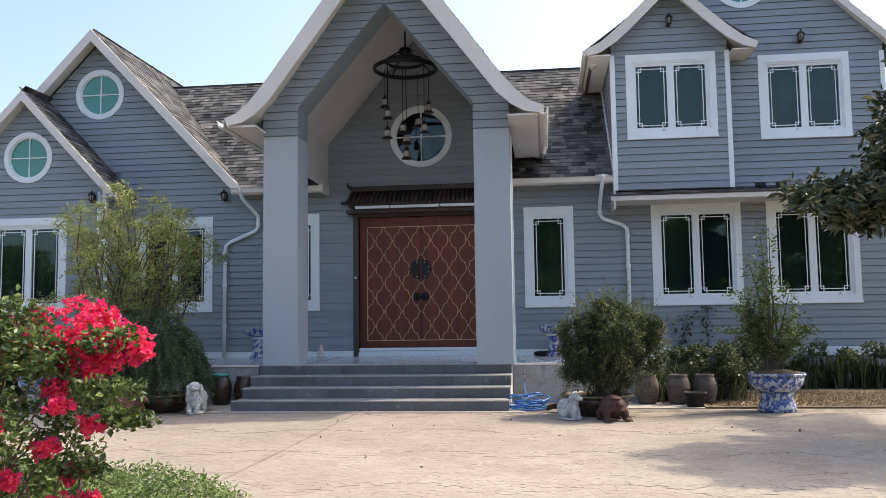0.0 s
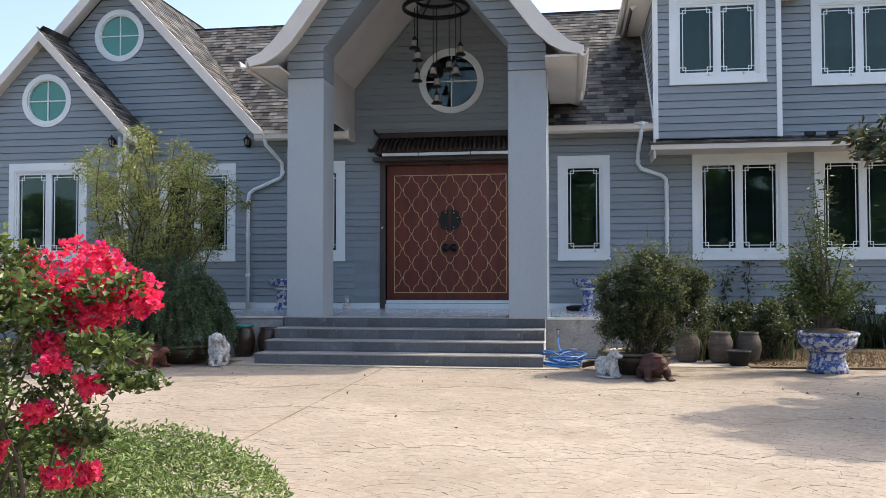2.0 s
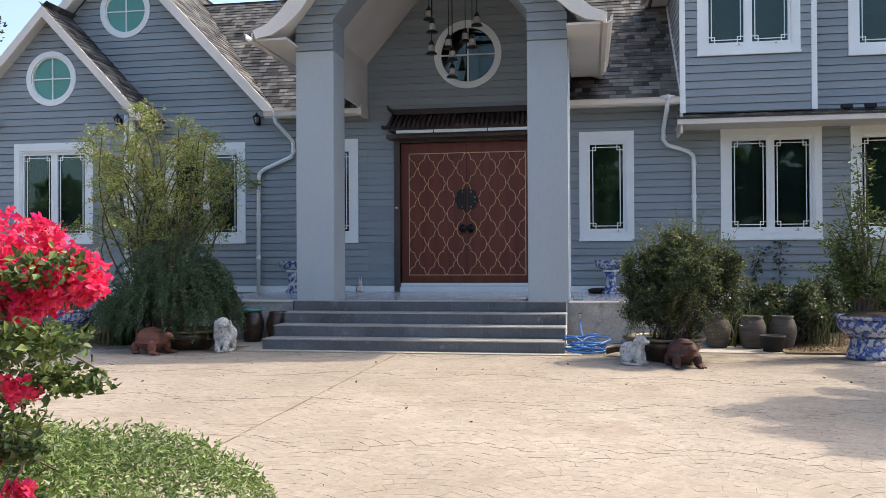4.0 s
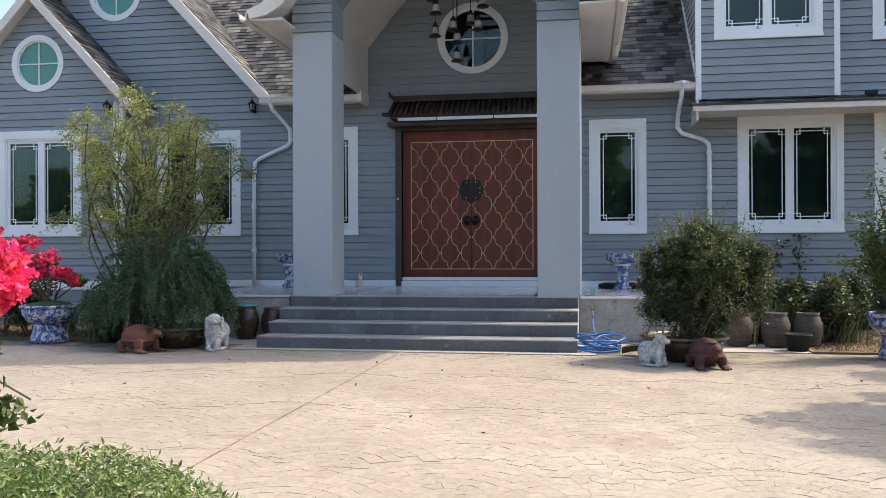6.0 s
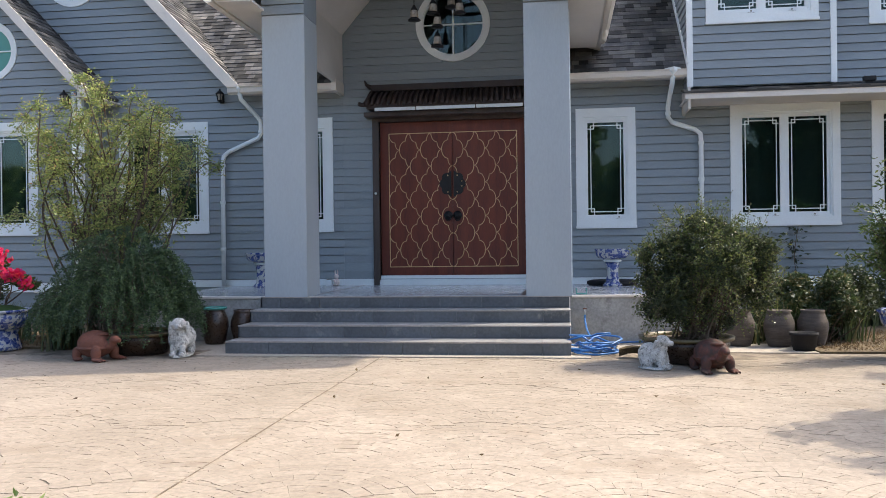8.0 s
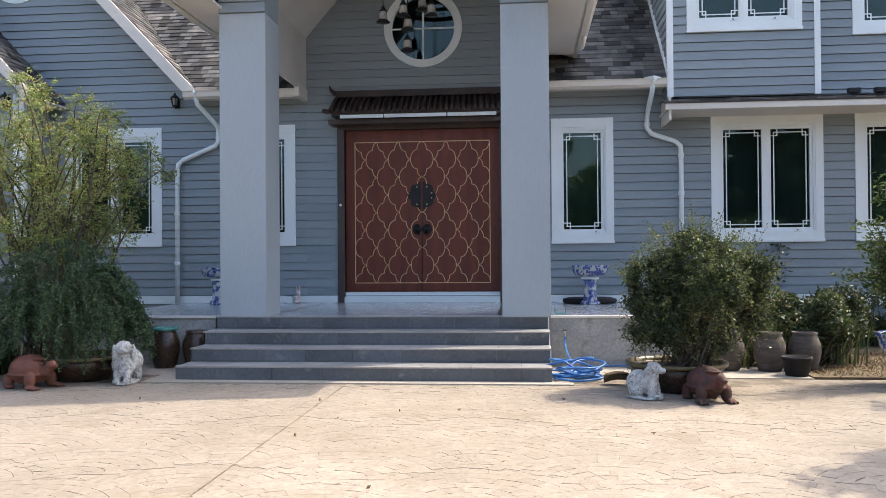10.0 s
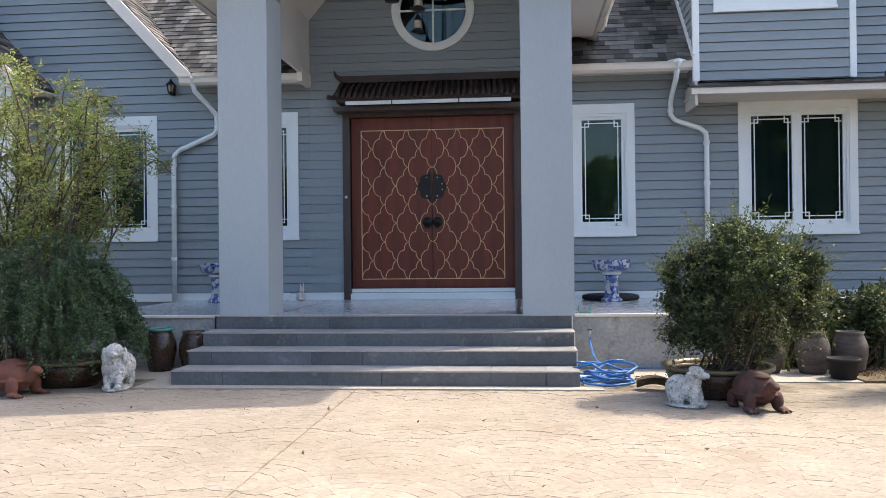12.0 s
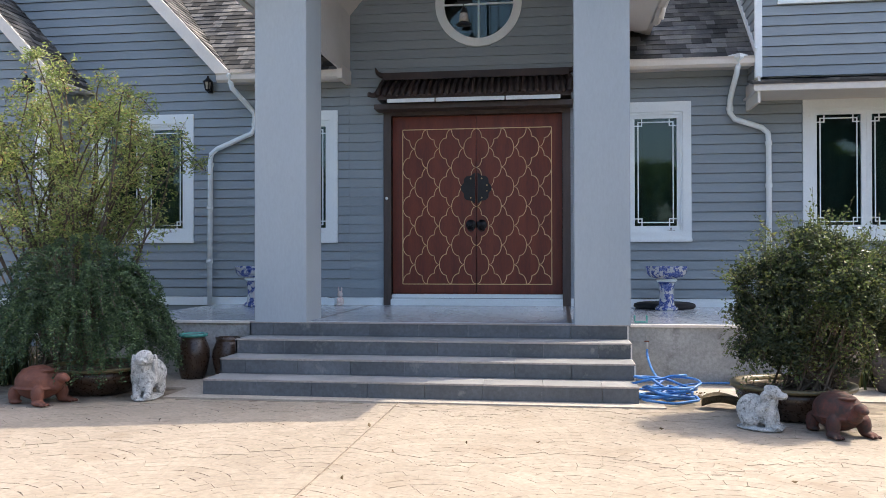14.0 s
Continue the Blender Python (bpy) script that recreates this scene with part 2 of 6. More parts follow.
L_WHITEFL = leaf_material("white_petal", [(0.0, (0.6, 0.6, 0.56)), (1.0, (0.75, 0.75, 0.72))])

# ---- mesh helpers ----


def finish(name, bm, mat, smooth=False):
    me = bpy.data.meshes.new(name)
    bmesh.ops.recalc_face_normals(bm, faces=bm.faces)
    bm.to_mesh(me)
    bm.free()
    me.materials.append(mat)
    if smooth:
        for p in me.polygons:
            p.use_smooth = True
    return new(name, me)


def part(name, bm, mat, parent, label="", smooth=False):
    ob = finish(name, bm, mat, smooth)
    ob.parent = parent
    return tagged(ob, label)


def thing(name, place, label, category, group="", kind=""):
    ob = new(name)
    ob.location = place
    ob.empty_display_size = 0.1
    bpy.context.view_layer.update()
    return tagged(ob, label, category, group, kind)


def from_lists(name, verts, faces, mat, parent=None, smooth=False):
    me = bpy.data.meshes.new(name)
    me.from_pydata(verts, [], faces)
    me.materials.append(mat)
    if smooth:
        for p in me.polygons:
            p.use_smooth = True
    ob = new(name, me)
    ob.parent = parent
    return ob


def box(bm, x0, x1, y0, y1, z0, z1, bevel=0.0):
    v = [bm.verts.new(c) for c in ((x0, y0, z0), (x1, y0, z0), (x1, y1, z0), (x0, y1, z0), (x0, y0, z1), (x1, y0, z1), (x1, y1, z1), (x0, y1, z1))]
    fs = [bm.faces.new([v[i] for i in q]) for q in ((0, 3, 2, 1), (4, 5, 6, 7), (0, 1, 5, 4), (1, 2, 6, 5), (2, 3, 7, 6), (3, 0, 4, 7))]
    if bevel:
        bmesh.ops.bevel(bm, geom=list({e for f in fs for e in f.edges}), offset=bevel, segments=2, affect="EDGES")
    return bm


def boxed(*args, **kw):
    return box(bmesh.new(), *args, **kw)


def plate(outer, holes, y0, y1, bm=None):
    """A plate in the xz plane from y0 to y1, with holes right through it."""
    bm = bm or bmesh.new()
    loops, edges = [], []
    for loop in (outer, *holes):
        vs = [bm.verts.new((x, y0, z)) for x, z in loop]
        loops.append(vs)
        edges += [bm.edges.new((vs[i], vs[(i + 1) % len(vs)])) for i in range(len(vs))]
    got = bmesh.ops.triangle_fill(bm, use_beauty=True, use_dissolve=False, edges=edges, normal=(0, -1, 0))
    faces = [f for f in got["geom"] if isinstance(f, bmesh.types.BMFace)]
    twin = {}
    for vs in loops:
        for v in vs:
            twin[v] = bm.verts.new((v.co.x, y1, v.co.z))
    for f in faces:
        bm.faces.new([twin[v] for v in reversed(f.verts)])
    for vs in loops:
        for i in range(len(vs)):
            a, b = vs[i], vs[(i + 1) % len(vs)]
            bm.faces.new((a, b, twin[b], twin[a]))
    return bm


def rect(x0, x1, z0, z1):
    return [(x0, z0), (x1, z0), (x1, z1), (x0, z1)]


def circle(cx, cz, r, n=40):
    return [(cx + r * math.cos(2 * math.pi * i / n), cz + r * math.sin(2 * math.pi * i / n)) for i in range(n)]


def tube(bm, pts, r, n=8, cap=True):
    """A round tube along points; r a number or one radius a point."""
    pts = [Vector(p) for p in pts]
    rs = r if isinstance(r, (list, tuple)) else [r] * len(pts)
    rings, side = [], None
    for i, p in enumerate(pts):
        d = (pts[min(i + 1, len(pts) - 1)] - pts[max(i - 1, 0)]).normalized()
        if side is None:
            side = d.orthogonal().normalized()
        side = (side - d * side.dot(d)).normalized()
        up = d.cross(side)
        rings.append([bm.verts.new(p + rs[i] * (math.cos(a) * side + math.sin(a) * up)) for a in (2 * math.pi * k / n for k in range(n))])
    for a, b in zip(rings, rings[1:]):
        for k in range(n):
            bm.faces.new((a[k], a[(k + 1) % n], b[(k + 1) % n], b[k]))
    if cap:
        bm.faces.new(rings[0][::-1])
        bm.faces.new(rings[-1])
    return bm


def smooth_path(pts, n=6):
    """Catmull-Rom points through pts."""
    P = [Vector(p) for p in pts]
    P = [2 * P[0] - P[1]] + P + [2 * P[-1] - P[-2]]
    out = []
    for i in range(1, len(P) - 2):
        for k in range(n):
            t = k / n
            a, b, c, d = P[i - 1], P[i], P[i + 1], P[i + 2]
            out.append(0.5 * (2 * b + (c - a) * t + (2 * a - 5 * b + 4 * c - d) * t * t + (3 * b - a - 3 * c + d) * t ** 3))
    return out + [P[-2]]


def lathe(profile, n=28, cx=0, cy=0, cz=0, bm=None):
    bm = bm or bmesh.new()
    rings = []
    for r, z in profile:
        if r < 1e-5:
            rings.append([bm.verts.new((cx, cy, cz + z))])
        else:
            rings.append([bm.verts.new((cx + r * math.cos(a), cy + r * math.sin(a), cz + z)) for a in (2 * math.pi * k / n for k in range(n))])
    for a, b in zip(rings, rings[1:]):
        for k in range(n):
            q = [a[k % len(a)], a[(k + 1) % len(a)], b[(k + 1) % len(b)], b[k % len(b)]]
            q = list(dict.fromkeys(q))
            if len(q) > 2:
                bm.faces.new(q)
    return bm


def crossings(poly, z):
    xs = []
    for (x0, z0), (x1, z1) in zip(poly, poly[1:] + poly[:1]):
        if (z0 > z) != (z1 > z):
            xs.append(x0 + (x1 - x0) * (z - z0) / (z1 - z0))
    return sorted(xs)


def clapboards(parent, polys, circles, y, base_z, exposure=0.15, lap=0.018, gap=0.012):
    """Lapped boards over the area inside polys (even-odd), clear of the circles; each board is an object."""
    zs = [z for p in polys for _, z in p]
    lo, hi = min(zs), max(zs)
    row = math.floor((lo - base_z) / exposure)
    cuts = sorted({round(z, 4) for z in zs})
    while base_z + row * exposure < hi:
        r0, r1 = base_z + row * exposure, base_z + (row + 1) * exposure
        row += 1
        marks = [max(r0, lo)] + [c for c in cuts if r0 + 0.004 < c < r1 - 0.004 and lo < c < hi] + [min(r1, hi)]
        for za, zb in zip(marks, marks[1:]):
            if zb - za < 0.006:
                continue
            A = sorted(x for p in polys for x in crossings(p, za + 0.001))
            B = sorted(x for p in polys for x in crossings(p, zb - 0.001))
            if len(A) != len(B):
                continue
            spans = [[A[i], A[i + 1], B[i], B[i + 1]] for i in range(0, len(A) - 1, 2)]
            for cx, cz, cr in circles:
                zm = (za + zb) / 2
                h = cr * cr - (zm - cz) ** 2
                if h <= 0:
                    continue
                h = math.sqrt(h)
                cut = []
                for s in spans:
                    if s[1] < cx - h or s[0] > cx + h:
                        cut.append(s)
                    else:
                        cut += [[s[0], cx - h, s[2], cx - h], [cx + h, s[1], cx + h, s[3]]]
                spans = cut
            if za < r0 + 0.002:
                za = r0 + gap
                if zb - za < 0.006:
                    continue
            da = 0.024 + lap * (1 - (za - r0) / exposure)
            db = 0.024 + lap * (1 - (zb - r0) / exposure)
            for xa0, xa1, xb0, xb1 in spans:
                if xa1 - xa0 < 0.02 and xb1 - xb0 < 0.02:
                    continue
                v = [(xa0, y - da, za), (xa1, y - da, za), (xb1, y - db, zb), (xb0, y - db, zb),
                     (xa0, y, za), (xa1, y, za), (xb1, y, zb), (xb0, y, zb)]
                from_lists("board", v, [(0, 1, 2, 3), (0, 4, 5, 1), (3, 2, 6, 7), (0, 3, 7, 4), (1, 5, 6, 2)], M_SIDING, parent)


def roof_slope(name, o, u, v, poly, label, pieces=0, thick=0.08, seed=1):
    """A sloped slab (o + a u + b v inside poly) with lapped shingles on it; the lowest rows are pieces of their own."""
    o, u, v = Vector(o), Vector(u).normalized(), Vector(v).normalized()
    w = u.cross(v).normalized()
    if w.z < 0:
        w = -w
    rnd = random.Random(seed)
    n = len(poly)
    top = [o + a * u + b * v for a, b in poly]
    verts = top + [p - w * thick for p in top]
    faces = [tuple(range(n)), tuple(range(2 * n - 1, n - 1, -1))] + [(i, (i + 1) % n, n + (i + 1) % n, n + i) for i in range(n)]
    slab = from_lists(name, [tuple(p) for p in verts], faces, M_UNDERLAY)
    tagged(slab, label, "roof", kind="structure")
    V, F = [], []
    row_h = 0.14
    b = min(q[1] for q in poly)
    top_b = max(q[1] for q in poly)
    made = 0
    while b < top_b - 0.02:
        xs = crossings(poly, min(b + row_h / 2, top_b - 0.005))
        for x0, x1 in zip(xs[::2], xs[1::2]):
            x = x0 - rnd.random() * 0.2
            while x < x1:
                wd = rnd.choice((0.13, 0.17, 0.22, 0.3))
                a0, a1 = max(x, x0), min(x + wd, x1)
                x += wd
                if a1 - a0 < 0.03:
                    continue
                t = 0.012 + rnd.random() * 0.01
                c = []
                for aa, bb, h in ((a0, b, t), (a1, b, t), (a1, b + row_h + 0.03, 0.004), (a0, b + row_h + 0.03, 0.004), (a0, b, 0.0), (a1, b, 0.0)):
                    c.append(tuple(o + aa * u + bb * v + w * h))
                fs = [(0, 1, 2, 3), (4, 5, 1, 0), (4, 0, 3), (5, 2, 1)]
                if made < pieces:
                    from_lists("shingle", c, fs, M_SHINGLE_ONE, slab)
                    made += 1
                else:
                    k = len(V)
                    V += c
                    F += [tuple(k + i for i in f) for f in fs]
        b += row_h
    if V:
        rest = from_lists("shingles", V, F, M_SHINGLE, slab)
        tagged(rest, kind="stuff")
    return slab


def foliage(name, pts, size, mat, parent, seed=1, long=2.0, up=0.3, jitter=0.4, droop=0.0, fold=0.25):
    """Small folded leaves at pts (an n by 3 array), each its own island."""
    rng = np.random.default_rng(seed)
    pts = np.asarray(pts, float)
    n = len(pts)
    d = rng.normal(size=(n, 3))
    d[:, 2] = d[:, 2] * 0.6 + up - droop
    d /= np.linalg.norm(d, axis=1)[:, None]
    s = np.cross(d, rng.normal(size=(n, 3)))
    s /= np.linalg.norm(s, axis=1)[:, None]
    nn = np.cross(d, s)
    L = size * (1 + jitter * (rng.random(n) * 2 - 1))[:, None]
    W = L / long
    v = np.stack([pts, pts + d * L * 0.5 + s * W * 0.5 + nn * W * fold, pts + d * L, pts + d * L * 0.5 - s * W * 0.5 + nn * W * fold], 1).reshape(-1, 3)
    f = np.arange(n * 4).reshape(n, 4)
    faces = np.concatenate([f[:, [0, 1, 2]], f[:, [0, 2, 3]]])
    return from_lists(name, v.tolist(), faces.tolist(), mat, parent)


def clump(rng, centres, radii, n, shell=0.55):
    """n points in ellipsoid clumps, thicker towards their outside."""
    centres, radii = np.asarray(centres, float), np.asarray(radii, float)
    k = rng.integers(0, len(centres), n)
    d = rng.normal(size=(n, 3))
    d /= np.linalg.norm(d, axis=1)[:, None]
    r = shell + (1 - shell) * rng.random(n) ** 0.5
    r *= 1 + 0.12 * rng.normal(size=n)
    return centres[k] + d * radii[k] * r[:, None]


def blend_statue(name, blobs, mat, label, category, voxel=0.008, curls=0.0):
    """One mesh: rounded blobs (centre, radii, turn about z in degrees) melted together; curls: relief of a carved coat."""
    bm = bmesh.new()
    for c, r, turn in blobs:
        m = pose(*c, 0, 0, turn) @ Matrix.Diagonal((*r, 1))
        bmesh.ops.create_icosphere(bm, subdivisions=3, radius=1, matrix=m)
    ob = finish(name, bm, mat, True)
    md = ob.modifiers.new("melt", "REMESH")
    md.mode, md.voxel_size, md.use_smooth_shade = "VOXEL", voxel, True
    sm = ob.modifiers.new("ease", "SMOOTH")
    sm.factor, sm.iterations = 0.5, 4
    if curls:
        tx = bpy.data.textures.new("coat", "CLOUDS")
        tx.noise_scale, tx.noise_depth = 0.022, 1
        dm = ob.modifiers.new("coat", "DISPLACE")
        dm.texture, dm.strength, dm.mid_level, dm.texture_coords = tx, curls, 0.5, "GLOBAL"
    return tagged(ob, label, category)

# ---- ground ----
YW = 4.97          # plane of the house front
FLOOR = 0.68       # height of the terrace
gm = bmesh.new()
for i in range(41):
    for j in range(41):
        x, y = -400 + 20 * i, -400 + 20 * j
        gm.verts.new((x, y, -0.06))
gm.verts.ensure_lookup_table()
for i in range(40):
    for j in range(40):
        gm.faces.new((gm.verts[i * 41 + j], gm.verts[(i + 1) * 41 + j], gm.verts[(i + 1) * 41 + j + 1], gm.verts[i * 41 + j + 1]))
ground = tagged(finish("ground", gm, M_EARTH), "dry brown grass and bare earth round the house", "ground", kind="structure")

lawn = tagged(finish("lawn_strip", boxed(5.3, 14, 0.42, YW, -0.1, 0.02), M_EARTH), "dry lawn strip with fallen leaves beside the wall", "lawn", kind="structure")
lawn_b = tagged(finish("lawn_strip", boxed(-14, -4.3, 0.52, YW, -0.1, 0.02), M_EARTH), "dry planted strip along the grey house wall", "lawn", kind="structure")

pave = tagged(finish("paving", boxed(-16, 16, -24, 0.45, -0.2, -0.009), M_JOINT), "tan stamped concrete forecourt in a fan pattern", "paving", kind="structure")
apron = bmesh.new()
box(apron, -2.75, 5.3, 0.42, 1.4, -0.2, 0.004)
box(apron, -4.3, -2.75, 0.42, 1.4, -0.2, 0.004)
box(apron, -2.7, 2.45, -0.2, 0.42, -0.2, 0.006)
tagged(finish("apron", apron, M_SLAB), "plain pale concrete apron at the foot of the steps", "paving", kind="structure")

# ---- terrace and steps ----
terrace = tagged(finish("terrace", boxed(-4.25, 4.6, 1.42, YW, -0.1, FLOOR - 0.012), M_CONC), "raised terrace with bare concrete side walls", "terrace", kind="structure")
steps = tagged(finish("steps", boxed(-2.33, 2.2, 0.02, 1.44, -0.1, 0.15), M_GROUT), "four wide steps clad in slate grey tiles", "steps", kind="structure")
for k in range(3):
    z0, y0 = 0.17 * k, 0.457 * k
    if k:
        part("step_core", boxed(-2.33, 2.2, y0 + 0.02, 1.44, z0 - 0.02, z0 + 0.15), M_GROUT, steps)
for k in range(4):
    z0, y0 = 0.17 * k, 0.457 * k
    xs = [-2.35 + 0.6 * i for i in range(8)] + [2.21]
    if k % 2:
        xs = [-2.35] + [-2.05 + 0.6 * i for i in range(8)][:-1] + [2.21]
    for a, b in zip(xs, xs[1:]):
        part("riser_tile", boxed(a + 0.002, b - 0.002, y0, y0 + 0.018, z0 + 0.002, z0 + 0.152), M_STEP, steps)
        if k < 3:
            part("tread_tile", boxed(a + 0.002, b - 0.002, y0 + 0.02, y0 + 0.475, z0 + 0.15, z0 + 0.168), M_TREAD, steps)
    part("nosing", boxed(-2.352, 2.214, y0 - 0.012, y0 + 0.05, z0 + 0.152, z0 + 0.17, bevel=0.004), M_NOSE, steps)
    if k:
        part("step_side", boxed(-2.352, -2.332, y0, 1.42, z0, z0 + 0.165), M_STEP, steps)
        part("step_side", boxed(2.202, 2.216, y0 - 0.004, y0 + 0.456, z0 - 0.17, z0 + 0.166), M_CREAM, steps)
edge = tagged(finish("terrace_edge", boxed(2.24, 4.62, 1.39, 1.48, FLOOR - 0.03, FLOOR + 0.002, bevel=0.004), M_CREAM), "pale stone edging of the terrace", "trim", kind="structure")
edge_b = tagged(finish("terrace_edge", boxed(-4.27, -2.3, 1.39, 1.48, FLOOR - 0.03, FLOOR + 0.002, bevel=0.004), M_CREAM), "pale stone edging of the terrace", "trim", kind="structure")
for i in range(15):
    for j in range(6):
        x0, y0 = -4.25 + 0.59 * i, 1.48 + 0.59 * j
        part("floor_tile", boxed(x0 + 0.002, min(x0 + 0.588, 4.6), y0 + 0.002, min(y0 + 0.588, YW), FLOOR - 0.012, FLOOR), M_FLOOR, terrace)
part("floor_strip", boxed(-1.64, -1.61, 2.0, YW - 0.06, FLOOR, FLOOR + 0.003), M_FRAME, terrace)
part("floor_strip", boxed(1.52, 1.57, 1.5, YW - 0.06, FLOOR, FLOOR + 0.003), M_FRAME, terrace)

# ---- walls ----
WIN = {  # x0, x1, z0, z1, y, leaves
    "entry_west": (-3.27, -2.2, 1.72, 3.89, YW, 1), "entry_east": (2.387, 3.46, 1.715, 3.888, YW, 1),
    "east": (5.116, 6.98, 1.712, 3.888, YW, 2), "far_east": (7.5, 9.35, 1.712, 3.888, YW, 2),
    "west": (-6.55, -4.702, 1.725, 3.89, YW, 2), "front_west": (-9.62, -7.77, 1.72, 3.87, 4.15, 2),
    "bay": (4.625, 6.48, 5.2, 7.01, 4.42, 2), "upper_east": (7.455, 9.31, 5.2, 7.01, 4.9, 2)}
ROUND = {"entry": (0.135, 5.565, 0.7, YW), "gable_west": (-7.51, 6.875, 0.6, YW), "gable_front_west": (-8.745, 5.25, 0.585, 4.15), "upper": (7.18, 8.68, 0.6, 4.9)}


def hole(key, inset=0.12):
    x0, x1, z0, z1, y, n = WIN[key]
    return rect(x0 + inset, x1 - inset, z0 + inset, z1 - inset)


def whole(key):
    x0, x1, z0, z1, y, n = WIN[key]
    return rect(x0 + 0.01, x1 - 0.01, z0 + 0.01, z1 - 0.01)


def hole_round(key):
    cx, cz, r, y = ROUND[key]
    return circle(cx, cz, r - 0.1)


def wall(name, outer, holes, y, boards, round_keys, label, t=0.2, base=0.8, lap=0.018, gap=0.012):
    w = tagged(finish(name, plate(outer, holes, y, y + t), M_SIDING), label, "wall", kind="structure")
    clapboards(w, boards, [(ROUND[k][0], ROUND[k][1], ROUND[k][2] - 0.03) for k in round_keys], y, base, 0.15, lap, gap)
    return w


LABEL = "blue grey lapped timber siding of the house"
wall("wall_west", [(-11.1, 0), (-2.0, 0), (-2.0, 4.42), (-3.95, 4.42), (-7.55, 8.15), (-11.1, 4.42)],
     [hole("west"), hole("entry_west"), hole_round("gable_west")], YW,
     [[(-6.95, 0.8), (-2.0, 0.8), (-2.0, 4.42), (-3.95, 4.42), (-7.55, 8.1), (-9.8, 5.77), (-9.8, 5.0), (-6.95, 5.0)], whole("west"), whole("entry_west")],
     ["gable_west"], LABEL)
wall("wall_entry", [(-1.998, 0), (1.998, 0), (1.998, 5.45), (0.05, 7.8), (-1.998, 5.45)],
     [rect(-1.3, 1.475, 0.86, 3.78), hole_round("entry")], YW,
     [[(-2.0, 0.8), (2.0, 0.8), (2.0, 5.45), (0.05, 7.75), (-2.0, 5.45)], rect(-1.43, 1.6, 0.79, 3.86)], ["entry"],
     "blue grey lapped siding round the entrance door", lap=0.009, gap=0.005)
wall("wall_east", [(2.0, 0), (10.2, 0), (10.2, 4.42), (2.0, 4.42)], [hole("entry_east"), hole("east"), hole("far_east")], YW,
     [[(2.0, 0.8), (10.2, 0.8), (10.2, 4.42), (2.0, 4.42)], whole("entry_east"), whole("east"), whole("far_east")], [], LABEL)
wall("wall_front_west", [(-10.68, 0), (-6.88, 0), (-6.88, 4.58), (-8.78, 6.57), (-10.68, 4.58)], [hole("front_west"), hole_round("gable_front_west")], 4.15,
     [[(-10.68, 0.8), (-6.88, 0.8), (-6.88, 4.58), (-8.78, 6.57), (-10.68, 4.58)], whole("front_west")], ["gable_front_west"],
     "blue grey lapped siding of the projecting wing")
tagged(finish("wall_wing_side", boxed(-7.08, -6.88, 4.35, YW, 0, 4.5), M_SIDING), "blue grey side wall of the projecting wing", "wall", kind="structure")
tagged(finish("wall_wing_side", boxed(-10.68, -10.48, 4.35, YW, 0, 4.5), M_SIDING), "blue grey side wall of the projecting wing", "wall", kind="structure")
wall("wall_bay", [(4.33, 4.11), (6.73, 4.11), (6.73, 7.26), (5.53, 8.38), (4.33, 7.26)], [hole("bay")], 4.42,
     [[(4.33, 4.11), (6.73, 4.11), (6.73, 7.26), (5.53, 8.38), (4.33, 7.26)], whole("bay")], [], "blue grey lapped siding of the upper bay", t=0.18, base=4.11)
wall("wall_upper", [(4.33, 4.1), (10.0, 4.1), (10.0, 7.28), (7.17, 9.99), (4.33, 7.28)], [hole("upper_east"), hole_round("upper"), rect(4.7, 6.4, 4.4, 6.9)], 4.9,
     [[(6.73, 4.11), (10.0, 4.11), (10.0, 7.28), (7.17, 9.98), (5.6, 8.48), (6.73, 7.3)], whole("upper_east")], ["upper"], "blue grey lapped siding of the upper floor", base=4.11)
side = tagged(finish("wall_upper_side", boxed(4.33, 4.5, 4.6, 9.9, 4.1, 7.05), M_SIDING), "blue grey lapped side wall of the upper floor", "wall", kind="structure")
for k in range(20):
    z0 = 4.11 + 0.15 * k
    if z0 < 7.0:
        v = [(4.304, 4.42, z0), (4.304, 9.9, z0), (4.324, 9.9, min(z0 + 0.15, 7.0)), (4.324, 4.42, min(z0 + 0.15, 7.0)), (4.33, 4.42, z0), (4.33, 9.9, z0)]
        from_lists("board", v, [(0, 3, 2, 1), (0, 1, 5, 4)], M_SIDING, side)
part("side_panel", boxed(4.33, 4.5, 4.42, 4.6, 4.11, 7.0), M_SIDING, side)
tagged(finish("wall_bay_side", boxed(6.55, 6.73, 4.6, 4.9, 4.11, 7.0), M_SIDING), "blue grey side wall of the upper bay", "wall", kind="structure")
tagged(finish("wall_upper_back_side", boxed(9.83, 10.0, 5.1, 9.9, 4.1, 7.0), M_SIDING), "blue grey side wall of the upper floor", "wall", kind="structure")
tagged(finish("wall_side_east", boxed(10.0, 10.2, YW + 0.2, 11.5, 0, 4.42), M_SIDING), "blue grey side wall of the house", "wall", kind="structure")
tagged(finish("wall_side_west", boxed(-11.1, -10.9, YW + 0.2, 11.5, 0, 4.42), M_SIDING), "blue grey side wall of the house", "wall", kind="structure")
tagged(finish("wall_back", boxed(-11.1, 10.2, 11.5, 11.7, 0, 4.42), M_SIDING), "blue grey back wall of the house", "wall", kind="structure")
tagged(finish("wall_upper_back", plate([(4.33, 4.1), (10.0, 4.1), (10.0, 7.28), (7.17, 9.99), (4.33, 7.28)], [], 9.9, 10.1), M_SIDING), "blue grey back wall of the upper floor", "wall", kind="structure")
